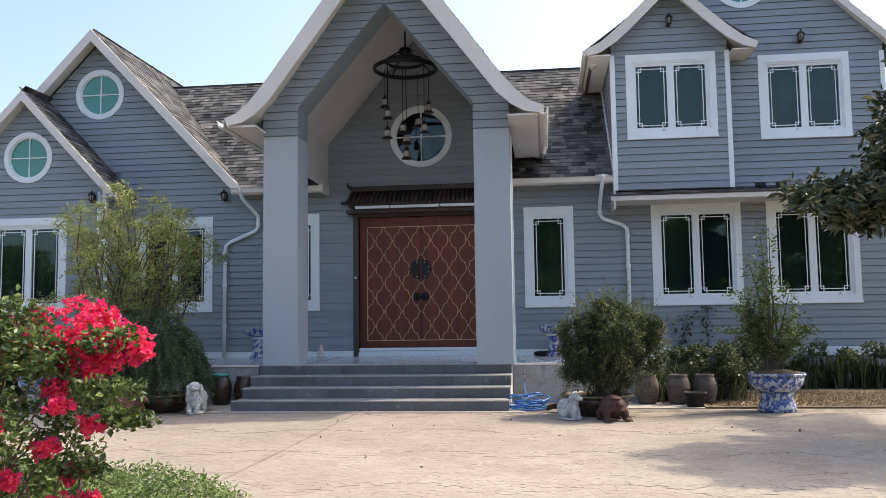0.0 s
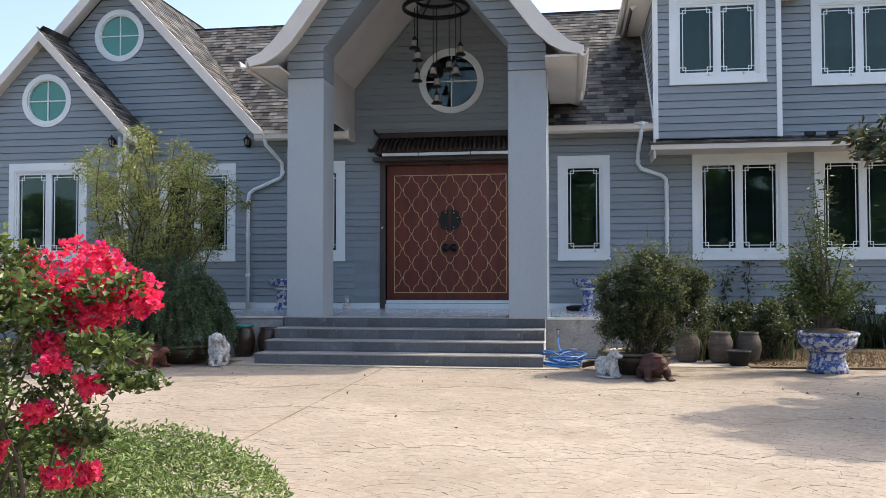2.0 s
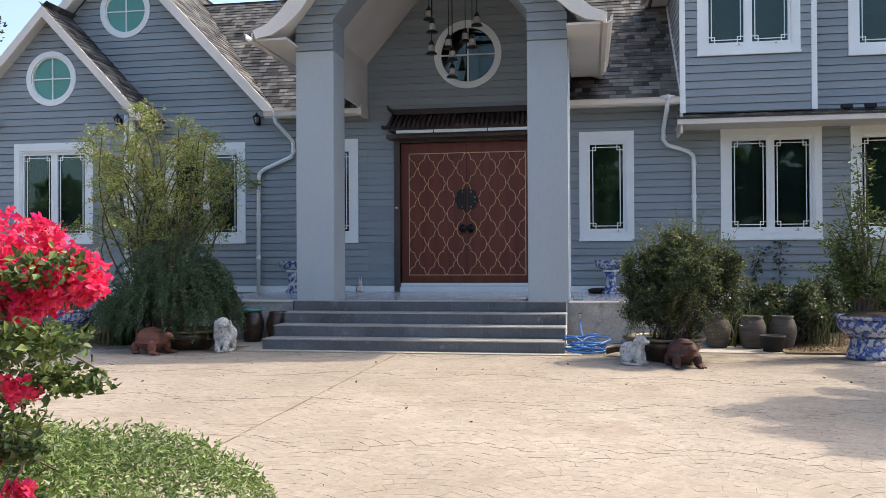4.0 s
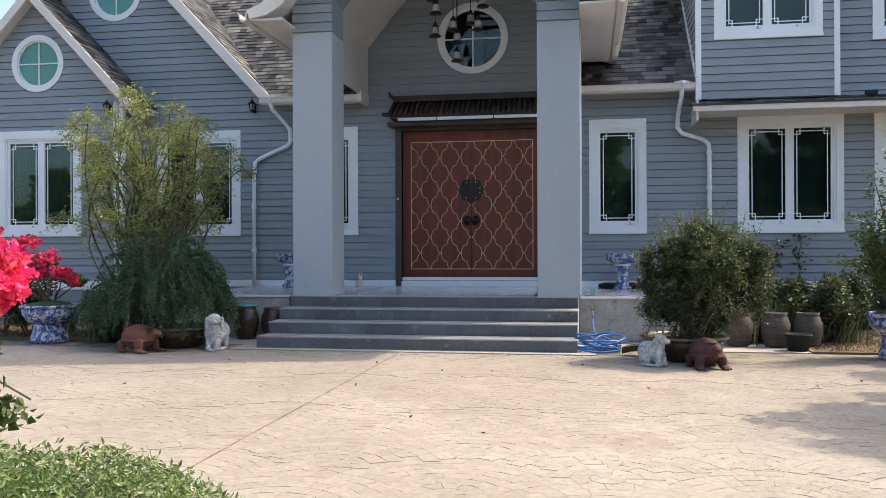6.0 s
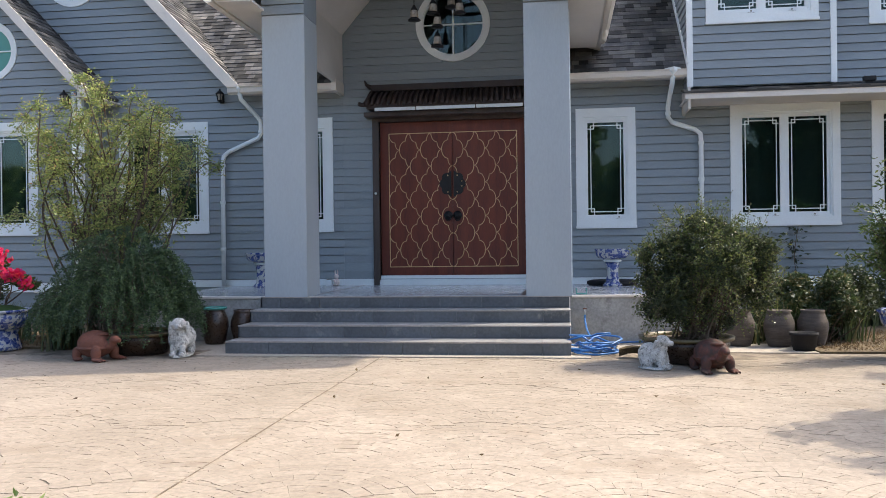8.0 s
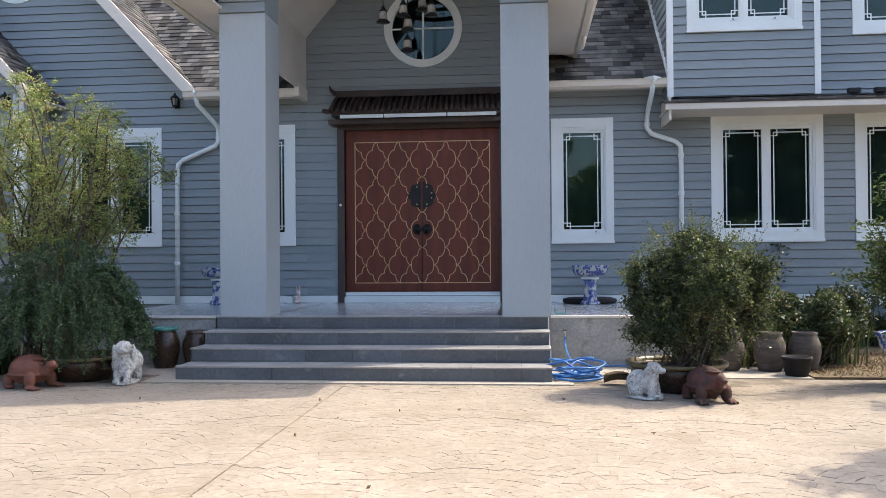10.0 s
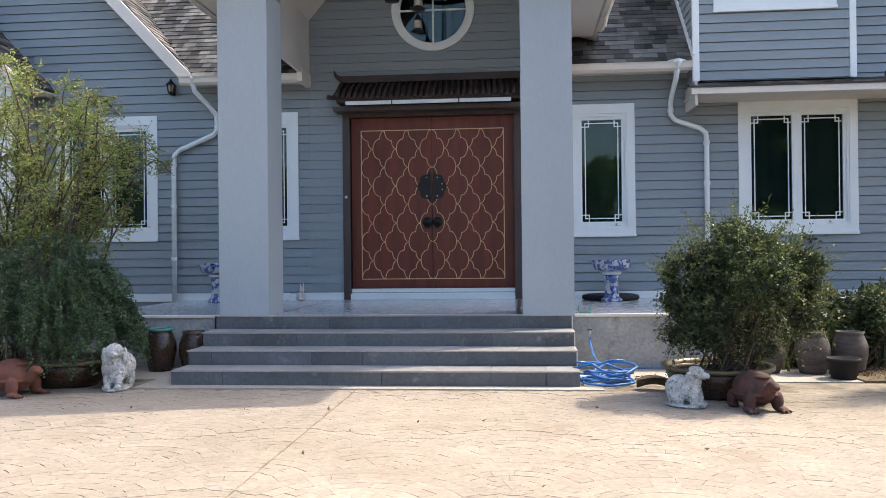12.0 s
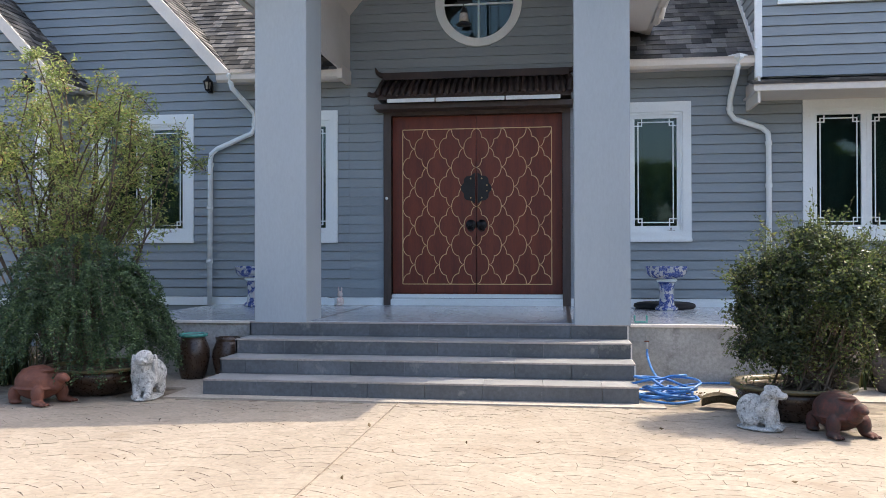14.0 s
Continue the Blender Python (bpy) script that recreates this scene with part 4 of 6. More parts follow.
for sgn in (-1, 1):
    a, b = (-1.295, DC - 0.003) if sgn < 0 else (DC + 0.003, 1.47)
    leaf = part("door_leaf", boxed(a, b, YD, YD + 0.06, 0.862, 3.765, bevel=0.004), M_DOOR, door, "red brown polished wood leaf")
    g = bmesh.new()
    ga, gb = (GX0, DC - 0.008) if sgn < 0 else (DC + 0.008, GX1)
    for r in ((ga, gb, GZ0 - 0.007, GZ0 + 0.007), (ga, gb, GZ1 - 0.007, GZ1 + 0.007)):
        box(g, r[0], r[1], YD - 0.005, YD + 0.002, r[2], r[3])
    e = GX0 if sgn < 0 else GX1
    box(g, e - 0.007, e + 0.007, YD - 0.005, YD + 0.002, GZ0 + 0.007, GZ1 - 0.007)
    part("gold_border", g, M_GOLD, leaf, "gold inlaid border line")
    p = (DC - GX0) / 6 if sgn < 0 else (GX1 - DC) / 6
    per = (GZ1 - GZ0) / 4
    N = 40
    for k in range(6):
        pts = []
        for j in range(4 * N + 1):
            v_ = abs((j / N + (0.5 if k % 2 else 0.0) + 0.5) % 1.0 - 0.5) * 2      # 0 where the line bulges out most, 1 at its cusp
            if v_ < 0.55:
                fx = 0.58 * (1 - math.sqrt(max(0, 1 - (v_ / 0.55) ** 2)))
            else:
                fx = 0.58 + 0.42 * (1 - math.sqrt(max(0, 1 - ((v_ - 0.55) / 0.45) ** 2)))
            off = (k + fx) * p
            pts.append((GX0 + off if sgn < 0 else GX1 - off, YD - 0.001, GZ0 + per * j / N))
        lb = bmesh.new()
        tube(lb, pts, 0.0066, 5)
        part("gold_line", lb, M_GOLD, leaf, "gold ogee lattice line")
    pl = bmesh.new()
    lob = [(DC + (0.215 + 0.035 * abs(math.cos(4 * math.radians(t)))) * math.cos(math.radians(t)), 2.58 + (0.215 + 0.035 * abs(math.cos(4 * math.radians(t)))) * math.sin(math.radians(t))) for t in range(0, 360, 5)]
    lob = [q for q in lob if (q[0] - DC) * sgn > 0.003]
    if sgn > 0:
        lob = sorted(lob, key=lambda q: math.atan2(q[1] - 2.58, q[0] - DC))
    plate(lob, [], YD - 0.022, YD - 0.004, pl)
    fp = part("lock_plate", pl, M_IRON, leaf, "black iron lobed plate")
    # added gold studs stand in for small gleams on the iron plate
    for t in (30, 75, 105, 150) if sgn > 0 else (30, 150):
        tt = math.radians(t - 90 if sgn > 0 else t + 90)
        pb = bmesh.new()
        bmesh.ops.create_uvsphere(pb, u_segments=8, v_segments=5, radius=0.014, matrix=pose(DC + 0.18 * math.cos(tt), YD - 0.024, 2.58 + 0.18 * math.sin(tt)))
        part("gleam_stud", pb, M_GOLD, fp)
    kb = lathe([(0.0, 0.03), (0.03, 0.028), (0.045, 0.012), (0.085, 0.004), (0.085, 0.0), (0, 0)], 20)
    bmesh.ops.transform(kb, matrix=pose(DC + sgn * 0.088, YD - 0.002, 1.985, 90, 0, 0), verts=kb.verts)
    kn = part("knocker", kb, M_IRON, leaf, "round black iron pull", True)
    rg = bmesh.new()
    tube(rg, [(DC + sgn * 0.088 + 0.05 * math.sin(2 * math.pi * t / 18), YD - 0.03, 1.96 - 0.03 + 0.05 * math.cos(2 * math.pi * t / 18)) for t in range(19)], 0.008, 6)
    part("ring", rg, M_IRON, kn, smooth=True)
bell = lathe([(0.0, 0.02), (0.02, 0.018), (0.026, 0.0), (0.0, 0.0)], 16)
bmesh.ops.transform(bell, matrix=pose(-1.37, YW - 0.06, 2.42, 90, 0, 0), verts=bell.verts)
part("bell_push", bell, M_WHITE, door, "round white bell push", True)

# tiled canopy over the door
can = thing("door_canopy", (0.085, YW, 3.86), "dark tiled canopy with upturned ends over the door", "canopy")
part("beam", boxed(-1.6, 1.6, -0.36, 0, -0.03, 0.05, bevel=0.006), M_FRAME, can)
part("deck", plate([(-1.52, 0.1), (1.52, 0.1), (1.52, 0.14), (-1.52, 0.14)], [], -0.46, 0), M_FRAME, can)
bm = bmesh.new()
vs = [bm.verts.new(c) for c in ((-1.55, -0.5, 0.17), (1.55, -0.5, 0.17), (1.45, -0.02, 0.5), (-1.45, -0.02, 0.5), (-1.55, -0.5, 0.13), (1.55, -0.5, 0.13), (1.45, -0.02, 0.46), (-1.45, -0.02, 0.46))]
for q in ((0, 1, 2, 3), (7, 6, 5, 4), (0, 4, 5, 1), (1, 5, 6, 2), (3, 2, 6, 7), (0, 3, 7, 4)):
    bm.faces.new([vs[i] for i in q])
part("roof_board", bm, M_CANOPY, can)
for k in range(31):
    x = -1.5 + 0.1 * k
    tb = bmesh.new()
    tube(tb, [(x, -0.54, 0.165), (x + 0.0, -0.28, 0.345), (x * 0.97, -0.03, 0.52)], [0.036, 0.032, 0.03], 8)
    part("rib_tile", tb, M_CANOPY, can, smooth=True)
part("ridge", boxed(-1.5, 1.5, -0.14, 0.0, 0.48, 0.6, bevel=0.01), M_CANOPY, can)
for sgn in (-1, 1):
    hb = bmesh.new()
    tube(hb, smooth_path([(sgn * 1.45, -0.07, 0.52), (sgn * 1.52, -0.1, 0.44), (sgn * 1.53, -0.3, 0.3), (sgn * 1.56, -0.5, 0.17), (sgn * 1.64, -0.58, 0.17)]), 0.04, 8)
    part("hip", hb, M_CANOPY, can, smooth=True)
    hb = bmesh.new()
    tube(hb, [(sgn * 1.42, -0.07, 0.56), (sgn * 1.54, -0.07, 0.57), (sgn * 1.61, -0.07, 0.62), (sgn * 1.64, -0.07, 0.7)], [0.05, 0.045, 0.03, 0.012], 8)
    part("upturned_end", hb, M_CANOPY, can, smooth=True)
for a, b in ((-1.36, -0.6), (-0.58, 0.5), (0.52, 1.36)):
    part("light_panel", boxed(a, b, -0.5, -0.47, 0.045, 0.105, bevel=0.003), M_WHITE, can, "white strip panel under the tiles")

# ---- fixtures on the house ----


def pipe(name, pts, r, label, collars=()):
    t = thing(name, pts[-1], label, "downpipe", "downpipes")
    o = Vector(pts[-1])
    bm = bmesh.new()
    tube(bm, [Vector(p) - o for p in pts], r, 12)
    part("pipe", bm, M_WHITE, t, smooth=True)
    for c in collars:
        c = Vector(c) - o
        cb = lathe([(0, -0.03), (r + 0.012, -0.03), (r + 0.012, 0.03), (0, 0.03)], 14, c.x, c.y, c.z)
        part("collar", cb, M_WHITE, t)
    return t


yp = YW - 0.1
pw_ = pipe("downpipe", [(-3.86, 4.45, 4.33), (-3.85, 4.5, 4.22), (-3.68, 4.74, 3.98), (-3.61, yp, 3.86), (-3.6, yp, 3.62), (-3.66, yp, 3.53), (-4.26, yp, 3.28), (-4.36, yp, 3.2), (-4.38, yp, 3.05), (-4.39, yp, FLOOR)],
           0.042, "white plastic downpipe with two bends on the siding", [(-3.6, yp, 3.66), (-4.38, yp, 3.02), (-4.385, yp, 2.3), (-4.39, yp, 1.4)])
part("hopper", lathe([(0.0, 0.0), (0.05, 0.0), (0.06, 0.05), (0.1, 0.1), (0.1, 0.14), (0, 0.14)], 4, -3.86 + 4.39, 4.45 - yp, 4.3 - FLOOR), M_WHITE, pw_)
pe_ = pipe("downpipe", [(4.07, 4.45, 4.33), (4.06, 4.5, 4.2), (4.04, 4.74, 4.0), (4.03, yp, 3.86), (4.03, yp, 3.68), (4.1, yp, 3.58), (4.5, yp, 3.44), (4.59, yp, 3.36), (4.6, yp, 3.24), (4.6, yp, 0.05)],
           0.042, "white plastic downpipe with two bends on the siding", [(4.03, yp, 3.74), (4.6, yp, 3.2), (4.6, yp, 2.55), (4.6, yp, 1.5)])
part("hopper", lathe([(0.0, 0.0), (0.05, 0.0), (0.06, 0.05), (0.14, 0.12), (0.14, 0.17), (0, 0.17)], 4, 4.07 - 4.6, 4.45 - yp, 4.3 - 0.05), M_WHITE, pe_)
pipe("downpipe", [(-6.99, 4.08, 4.4), (-6.99, 4.08, 2.0), (-6.99, 4.08, 0.05)], 0.045, "white plastic downpipe at the corner of the wing", [(-6.99, 4.08, 3.6), (-6.99, 4.08, 2.0)])


def wall_lantern(x, y, z):
    t = thing("wall_lantern", (x, y, z), "small black iron coach lantern on the grey siding", "wall lamp", "wall lanterns")
    part("back_plate", boxed(-0.035, 0.035, -0.05, 0.0, -0.09, 0.09, bevel=0.006), M_IRON, t)
    bm = bmesh.new()
    tube(bm, smooth_path([(0, -0.04, -0.05), (0, -0.1, -0.1), (0, -0.14, -0.08), (0, -0.14, -0.05)], 4), 0.01, 6)
    part("arm", bm, M_IRON, t, smooth=True)
    part("lamp_glass", lathe([(0.0, -0.05), (0.04, -0.05), (0.062, 0.07), (0, 0.07)], 6, 0, -0.14, 0), M_LAMPGLASS, t, "frosted glass")
    cage = bmesh.new()
    for k in range(6):
        a = 2 * math.pi * k / 6
        tube(cage, [(0.044 * math.cos(a), -0.14 + 0.044 * math.sin(a), -0.055), (0.067 * math.cos(a), -0.14 + 0.067 * math.sin(a), 0.075)], 0.009, 4)
    part("cage", cage, M_IRON, t)
    part("cap", lathe([(0.085, 0.07), (0.08, 0.085), (0.045, 0.12), (0.02, 0.14), (0.016, 0.17), (0, 0.18)], 12, 0, -0.14, 0), M_IRON, t, smooth=True)
    part("base", lathe([(0, -0.085), (0.02, -0.08), (0.05, -0.06), (0.05, -0.05), (0, -0.05)], 12, 0, -0.14, 0), M_IRON, t, smooth=True)
    return t


wl = wall_lantern(-4.39, YW - 0.04, 4.32)
for q in ((-7.12, 4.11, 4.25), (-10.02, 4.11, 4.25), (5.54, 4.38, 7.66), (8.33, 4.86, 7.32)):
    copy_thing(wl, pose(*q))


def floodlight(x, y, z):
    t = thing("floodlight", (x, y, z), "small black floodlight on the skirt roof", "floodlight", "floodlights")
    part("body", boxed(-0.1, 0.1, -0.06, 0.02, 0.04, 0.12, bevel=0.008), M_IRON, t)
    part("bracket", boxed(-0.06, 0.06, -0.02, 0.0, -0.02, 0.05), M_IRON, t)
    return t


fl = floodlight(7.25, 4.3, 4.05)
copy_thing(fl, pose(7.66, 4.3, 4.05))

# chandelier in the portico
ch = thing("chandelier", (0.13, 2.9, 7.3), "black iron ring chandelier with hanging glass bell lamps", "chandelier")
b = bmesh.new()
tube(b, [(0, 0, 0.35), (0, 0, -0.42)], 0.018, 8)
part("rod", b, M_IRON, ch)
part("crown", lathe([(0, -0.38), (0.1, -0.38), (0.13, -0.42), (0.13, -0.48), (0.1, -0.5), (0, -0.5)], 20), M_IRON, ch, smooth=True)


def ring(r, z, t, name):
    bm = bmesh.new()
    n, m = 40, 8
    rows = [[bm.verts.new(((r + t * math.cos(2 * math.pi * j / m)) * math.cos(2 * math.pi * i / n), (r + t * math.cos(2 * math.pi * j / m)) * math.sin(2 * math.pi * i / n), z + 1.2 * t * math.sin(2 * math.pi * j / m))) for j in range(m)] for i in range(n)]
    for i in range(n):
        for j in range(m):
            bm.faces.new((rows[i][j], rows[(i + 1) % n][j], rows[(i + 1) % n][(j + 1) % m], rows[i][(j + 1) % m]))
    part(name, bm, M_IRON, ch, smooth=True)


ring(0.62, -0.8, 0.038, "outer_ring")
ring(0.38, -0.66, 0.03, "inner_ring")
for k in range(4):
    a = 2 * math.pi * (k + 0.4) / 4
    b = bmesh.new()
    tube(b, [(0.1 * math.cos(a), 0.1 * math.sin(a), -0.45), (0.36 * math.cos(a), 0.36 * math.sin(a), -0.62), (0.6 * math.cos(a), 0.6 * math.sin(a), -0.8)], 0.014, 6)
    part("strut", b, M_IRON, ch)
for ang, rr, zz in ((180, 0.42, -1.55), (200, 0.36, -1.82), (205, 0.38, -2.22), (250, 0.12, -2.12), (290, 0.06, -2.32), (95, 0.1, -2.6), (340, 0.42, -2.14), (10, 0.46, -1.68), (60, 0.4, -1.9)):
    a = radians(ang)
    x, y = rr * math.cos(a), rr * math.sin(a)
    b = bmesh.new()
    tube(b, [(x, y, -0.78), (x, y, zz + 0.2)], 0.008, 6)
    cord = part("cord", b, M_IRON, ch)
    part("lamp_cap", lathe([(0.0, 0.24), (0.02, 0.23), (0.03, 0.2), (0.055, 0.16), (0.06, 0.14), (0, 0.14)], 14, x, y, zz), M_IRON, cord, smooth=True)
    part("bell_glass", lathe([(0.052, 0.15), (0.062, 0.1), (0.068, 0.02), (0, 0.02)], 16, x, y, zz), M_LAMPGLASS, cord, "frosted bell glass", True)
    part("bell_rim", lathe([(0.068, 0.02), (0.105, -0.01), (0.105, -0.022), (0.0, -0.022)], 16, x, y, zz), M_IRON, cord, smooth=True)

# ---- things on the terrace ----


def bird_bath(x, y):
    t = thing("pedestal_bowl", (x, y, FLOOR), "blue and white porcelain bowl on a pedestal by the wall", "pedestal bowl", "pedestal bowls")
    part("foot", lathe([(0, 0), (0.16, 0), (0.165, 0.03), (0.135, 0.06), (0.12, 0.075), (0, 0.075)], 24), M_PORC, t, smooth=True)
    part("stem", lathe([(0.115, 0.075), (0.1, 0.2), (0.1, 0.3), (0.125, 0.42), (0, 0.42)], 24), M_PORC, t, smooth=True)
    part("collar", lathe([(0.13, 0.415), (0.155, 0.44), (0.13, 0.465), (0, 0.465)], 24), M_WHITE, t, smooth=True)
    part("bowl", lathe([(0.12, 0.46), (0.24, 0.49), (0.285, 0.54), (0.29, 0.6), (0.305, 0.63), (0.3, 0.645), (0.27, 0.64), (0.26, 0.58), (0.0, 0.55)], 32), M_PORC, t, smooth=True)
    return t


bb1 = bird_bath(2.97, 4.05)
copy_thing(bb1, pose(-3.42, 4.35, FLOOR))
mat_ = thing("floor_cushion", (3.0, 4.55, FLOOR), "flat black round cushion on the terrace tiles", "cushion")
part("pad", lathe([(0, 0), (0.42, 0.0), (0.46, 0.03), (0.45, 0.07), (0.38, 0.09), (0, 0.085)], 28), M_BLACK, mat_, smooth=True)
blend_statue("rabbit_figurine", [((-2.1, 4.72, FLOOR + 0.07), (0.06, 0.05, 0.08), 0), ((-2.1, 4.71, FLOOR + 0.18), (0.045, 0.04, 0.05), 0), ((-2.125, 4.71, FLOOR + 0.26), (0.014, 0.012, 0.05), 0),
                                 ((-2.075, 4.71, FLOOR + 0.26), (0.014, 0.012, 0.05), 0), ((-2.1, 4.68, FLOOR + 0.02), (0.07, 0.06, 0.02), 0), ((-2.13, 4.67, FLOOR + 0.1), (0.02, 0.02, 0.03), 0)],
             M_PINK, "small pink and white rabbit figurine on the terrace", "figurine", 0.008)
gp = thing("pottery_box", (-2.25, 4.75, FLOOR), "small white square planter box on the terrace", "planter")
gb_ = boxed(-0.06, 0.06, -0.05, 0.05, 0, 0.12, bevel=0.008)
part("box", gb_, M_WHITE, gp)
part("soil", boxed(-0.05, 0.05, -0.04, 0.04, 0.115, 0.125), M_SOIL, gp)

# ---- statues in the forecourt ----


def at(cx, cy, turn, blobs, s=1.0):
    out = []
    for (x, y, z), (a, b_, c), t in blobs:
        ca, sa = math.cos(radians(turn)), math.sin(radians(turn))
        out.append(((cx + s * (x * ca - y * sa), cy + s * (x * sa + y * ca), s * z), (a * s, b_ * s, c * s), t + turn))
    return out


DOG = [((0, 0.0, 0.26), (0.155, 0.15, 0.16), 0), ((0, 0.17, 0.26), (0.155, 0.15, 0.16), 0), ((0, -0.1, 0.25), (0.14, 0.085, 0.17), 0), ((0, -0.12, 0.36), (0.09, 0.08, 0.09), 0),
       ((0.02, -0.15, 0.455), (0.094, 0.098, 0.086), 12), ((0.02, -0.12, 0.5), (0.068, 0.07, 0.038), 12), ((0.045, -0.23, 0.425), (0.05, 0.055, 0.036), 12), ((0.056, -0.28, 0.44), (0.02, 0.014, 0.015), 12),
       ((-0.09, -0.15, 0.385), (0.03, 0.05, 0.115), 12), ((0.125, -0.11, 0.385), (0.03, 0.05, 0.115), 12),
       ((-0.062, -0.13, 0.11), (0.045, 0.05, 0.12), 0), ((0.062, -0.13, 0.11), (0.045, 0.05, 0.12), 0), ((-0.064, -0.19, 0.05), (0.042, 0.05, 0.03), 0), ((0.064, -0.19, 0.05), (0.042, 0.05, 0.03), 0),
       ((-0.085, 0.2, 0.12), (0.05, 0.07, 0.13), 0), ((0.085, 0.2, 0.12), (0.05, 0.07, 0.13), 0), ((0, 0.02, 0.016), (0.14, 0.27, 0.026), 0), ((0, 0.32, 0.29), (0.035, 0.04, 0.045), 0)]
blend_statue("dog_statue", at(-2.83, -0.3, 8, DOG, 0.96), M_STATUE, "weathered white stone standing poodle statue beside the steps", "statue", curls=0.011)
SIT = [((0, 0.12, 0.19), (0.125, 0.17, 0.17), 0), ((0, -0.02, 0.2), (0.115, 0.13, 0.15), 0), ((0, -0.07, 0.3), (0.08, 0.085, 0.1), 0), ((0, -0.1, 0.395), (0.078, 0.09, 0.075), 0), ((0, -0.19, 0.37), (0.046, 0.07, 0.042), 0), ((0, -0.25, 0.375), (0.02, 0.016, 0.016), 0),
       ((0, -0.07, 0.44), (0.06, 0.06, 0.03), 0), ((-0.085, -0.04, 0.33), (0.024, 0.036, 0.085), 0), ((-0.09, -0.07, 0.26), (0.024, 0.04, 0.04), 0), ((0.085, -0.04, 0.33), (0.024, 0.036, 0.085), 0), ((-0.056, -0.1, 0.11), (0.042, 0.05, 0.12), 0), ((0.056, -0.1, 0.11), (0.042, 0.05, 0.12), 0),
       ((-0.056, -0.15, 0.05), (0.038, 0.06, 0.028), 0), ((0.056, -0.15, 0.05), (0.038, 0.06, 0.028), 0), ((-0.1, 0.1, 0.11), (0.05, 0.11, 0.09), 0), ((0.1, 0.1, 0.11), (0.05, 0.11, 0.09), 0), ((0, 0.04, 0.016), (0.16, 0.25, 0.024), 0)]
blend_statue("dog_statue", at(3.14, -1.1, 50, SIT, 0.82), M_STATUE, "weathered white stone sitting poodle statue by the planter", "statue", curls=0.011)
TUR = [((0, 0.06, 0.22), (0.22, 0.265, 0.19), 0), ((0, 0.06, 0.175), (0.235, 0.285, 0.045), 0), ((0, -0.2, 0.2), (0.07, 0.1, 0.062), 0), ((0, -0.26, 0.25), (0.055, 0.07, 0.07), 0), ((0, -0.31, 0.295), (0.06, 0.08, 0.056), 0), ((0, -0.37, 0.285), (0.044, 0.04, 0.035), 0),
       ((-0.155, -0.12, 0.11), (0.062, 0.075, 0.11), 0), ((0.155, -0.12, 0.11), (0.062, 0.075, 0.11), 0), ((-0.18, -0.17, 0.03), (0.06, 0.095, 0.03), 0), ((0.18, -0.17, 0.03), (0.06, 0.095, 0.03), 0),
       ((-0.16, 0.24, 0.09), (0.058, 0.07, 0.1), 0), ((0.16, 0.24, 0.09), (0.058, 0.07, 0.1), 0), ((-0.16, 0.22, 0.025), (0.06, 0.08, 0.026), 0), ((0.16, 0.22, 0.025), (0.06, 0.08, 0.026), 0), ((0, 0.33, 0.12), (0.03, 0.07, 0.03), 0)]
for sx_ in (-0.22, -0.18, -0.14, 0.14, 0.18, 0.22):      # toes
    TUR.append(((sx_, -0.262, 0.02), (0.014, 0.03, 0.018), 0))
for k in range(3):                                         # faint raised plates of the shell
    TUR.append(((0, -0.1 + 0.15 * k, (0.362, 0.392, 0.352)[k]), (0.09, 0.08, 0.02), 0))
blend_statue("tortoise_statue", at(-3.76, -0.68, 72, TUR, 0.93), M_TERRA, "red terracotta tortoise statue facing the steps", "statue")
blend_statue("tortoise_statue", at(3.73, -1.22, 14, TUR, 0.86), M_TERRADARK, "dark red terracotta tortoise statue by the planter", "statue")

# ---- pots and jars ----


def bowl_planter(name, x, y, r, h, label):
    t = thing(name, (x, y, 0), label, "planter", "large bowl planters")
    part("bowl", lathe([(0, 0), (r * 0.62, 0), (r * 0.68, 0.02), (r * 0.9, h * 0.5), (r * 0.98, h * 0.9), (r * 0.93, h * 0.9), (r * 0.86, h * 0.55), (0, h * 0.5)], 40), M_GLAZE, t, smooth=True)
    part("rim", lathe([(r * 0.92, h * 0.86), (r * 1.03, h * 0.88), (r * 1.04, h), (r * 0.94, h), (r * 0.92, h * 0.86)], 40), M_RIM, t, "ochre glazed rim", True)
    part("soil", lathe([(r * 0.92, h * 0.84), (r * 0.5, h * 0.9), (0, h * 0.92)], 24), M_SOIL, t, smooth=True)
    return t


bowl_planter("bowl_planter", 3.55, -0.44, 0.53, 0.31, "wide brown glazed bowl planter under the clipped bush")
bowl_planter("bowl_planter", -3.58, 0.06, 0.54, 0.3, "wide dark glazed bowl planter under the weeping shrub")


def jar(x, y, r, h, mat, label, rim=None, category="jar"):
    t = thing("storage_jar", (x, y, 0), label, category, "clay jars")
    prof = [(0, 0), (r * 0.68, 0), (r * 0.8, h * 0.12), (r, h * 0.5), (r * 0.97, h * 0.68), (r * 0.78, h * 0.88), (r * 0.72, h * 0.93), (r * 0.8, h), (r * 0.7, h), (r * 0.62, h * 0.9), (0, h * 0.82)]
    part("body", lathe(prof, 28), mat, t, smooth=True)
    if rim:
        part("rim", lathe([(r * 0.72, h * 0.95), (r * 0.86, h * 0.97), (r * 0.88, h * 1.03), (r * 0.74, h * 1.03), (r * 0.7, h * 0.95)], 28), rim, t, "green glazed rim", True)
    return t


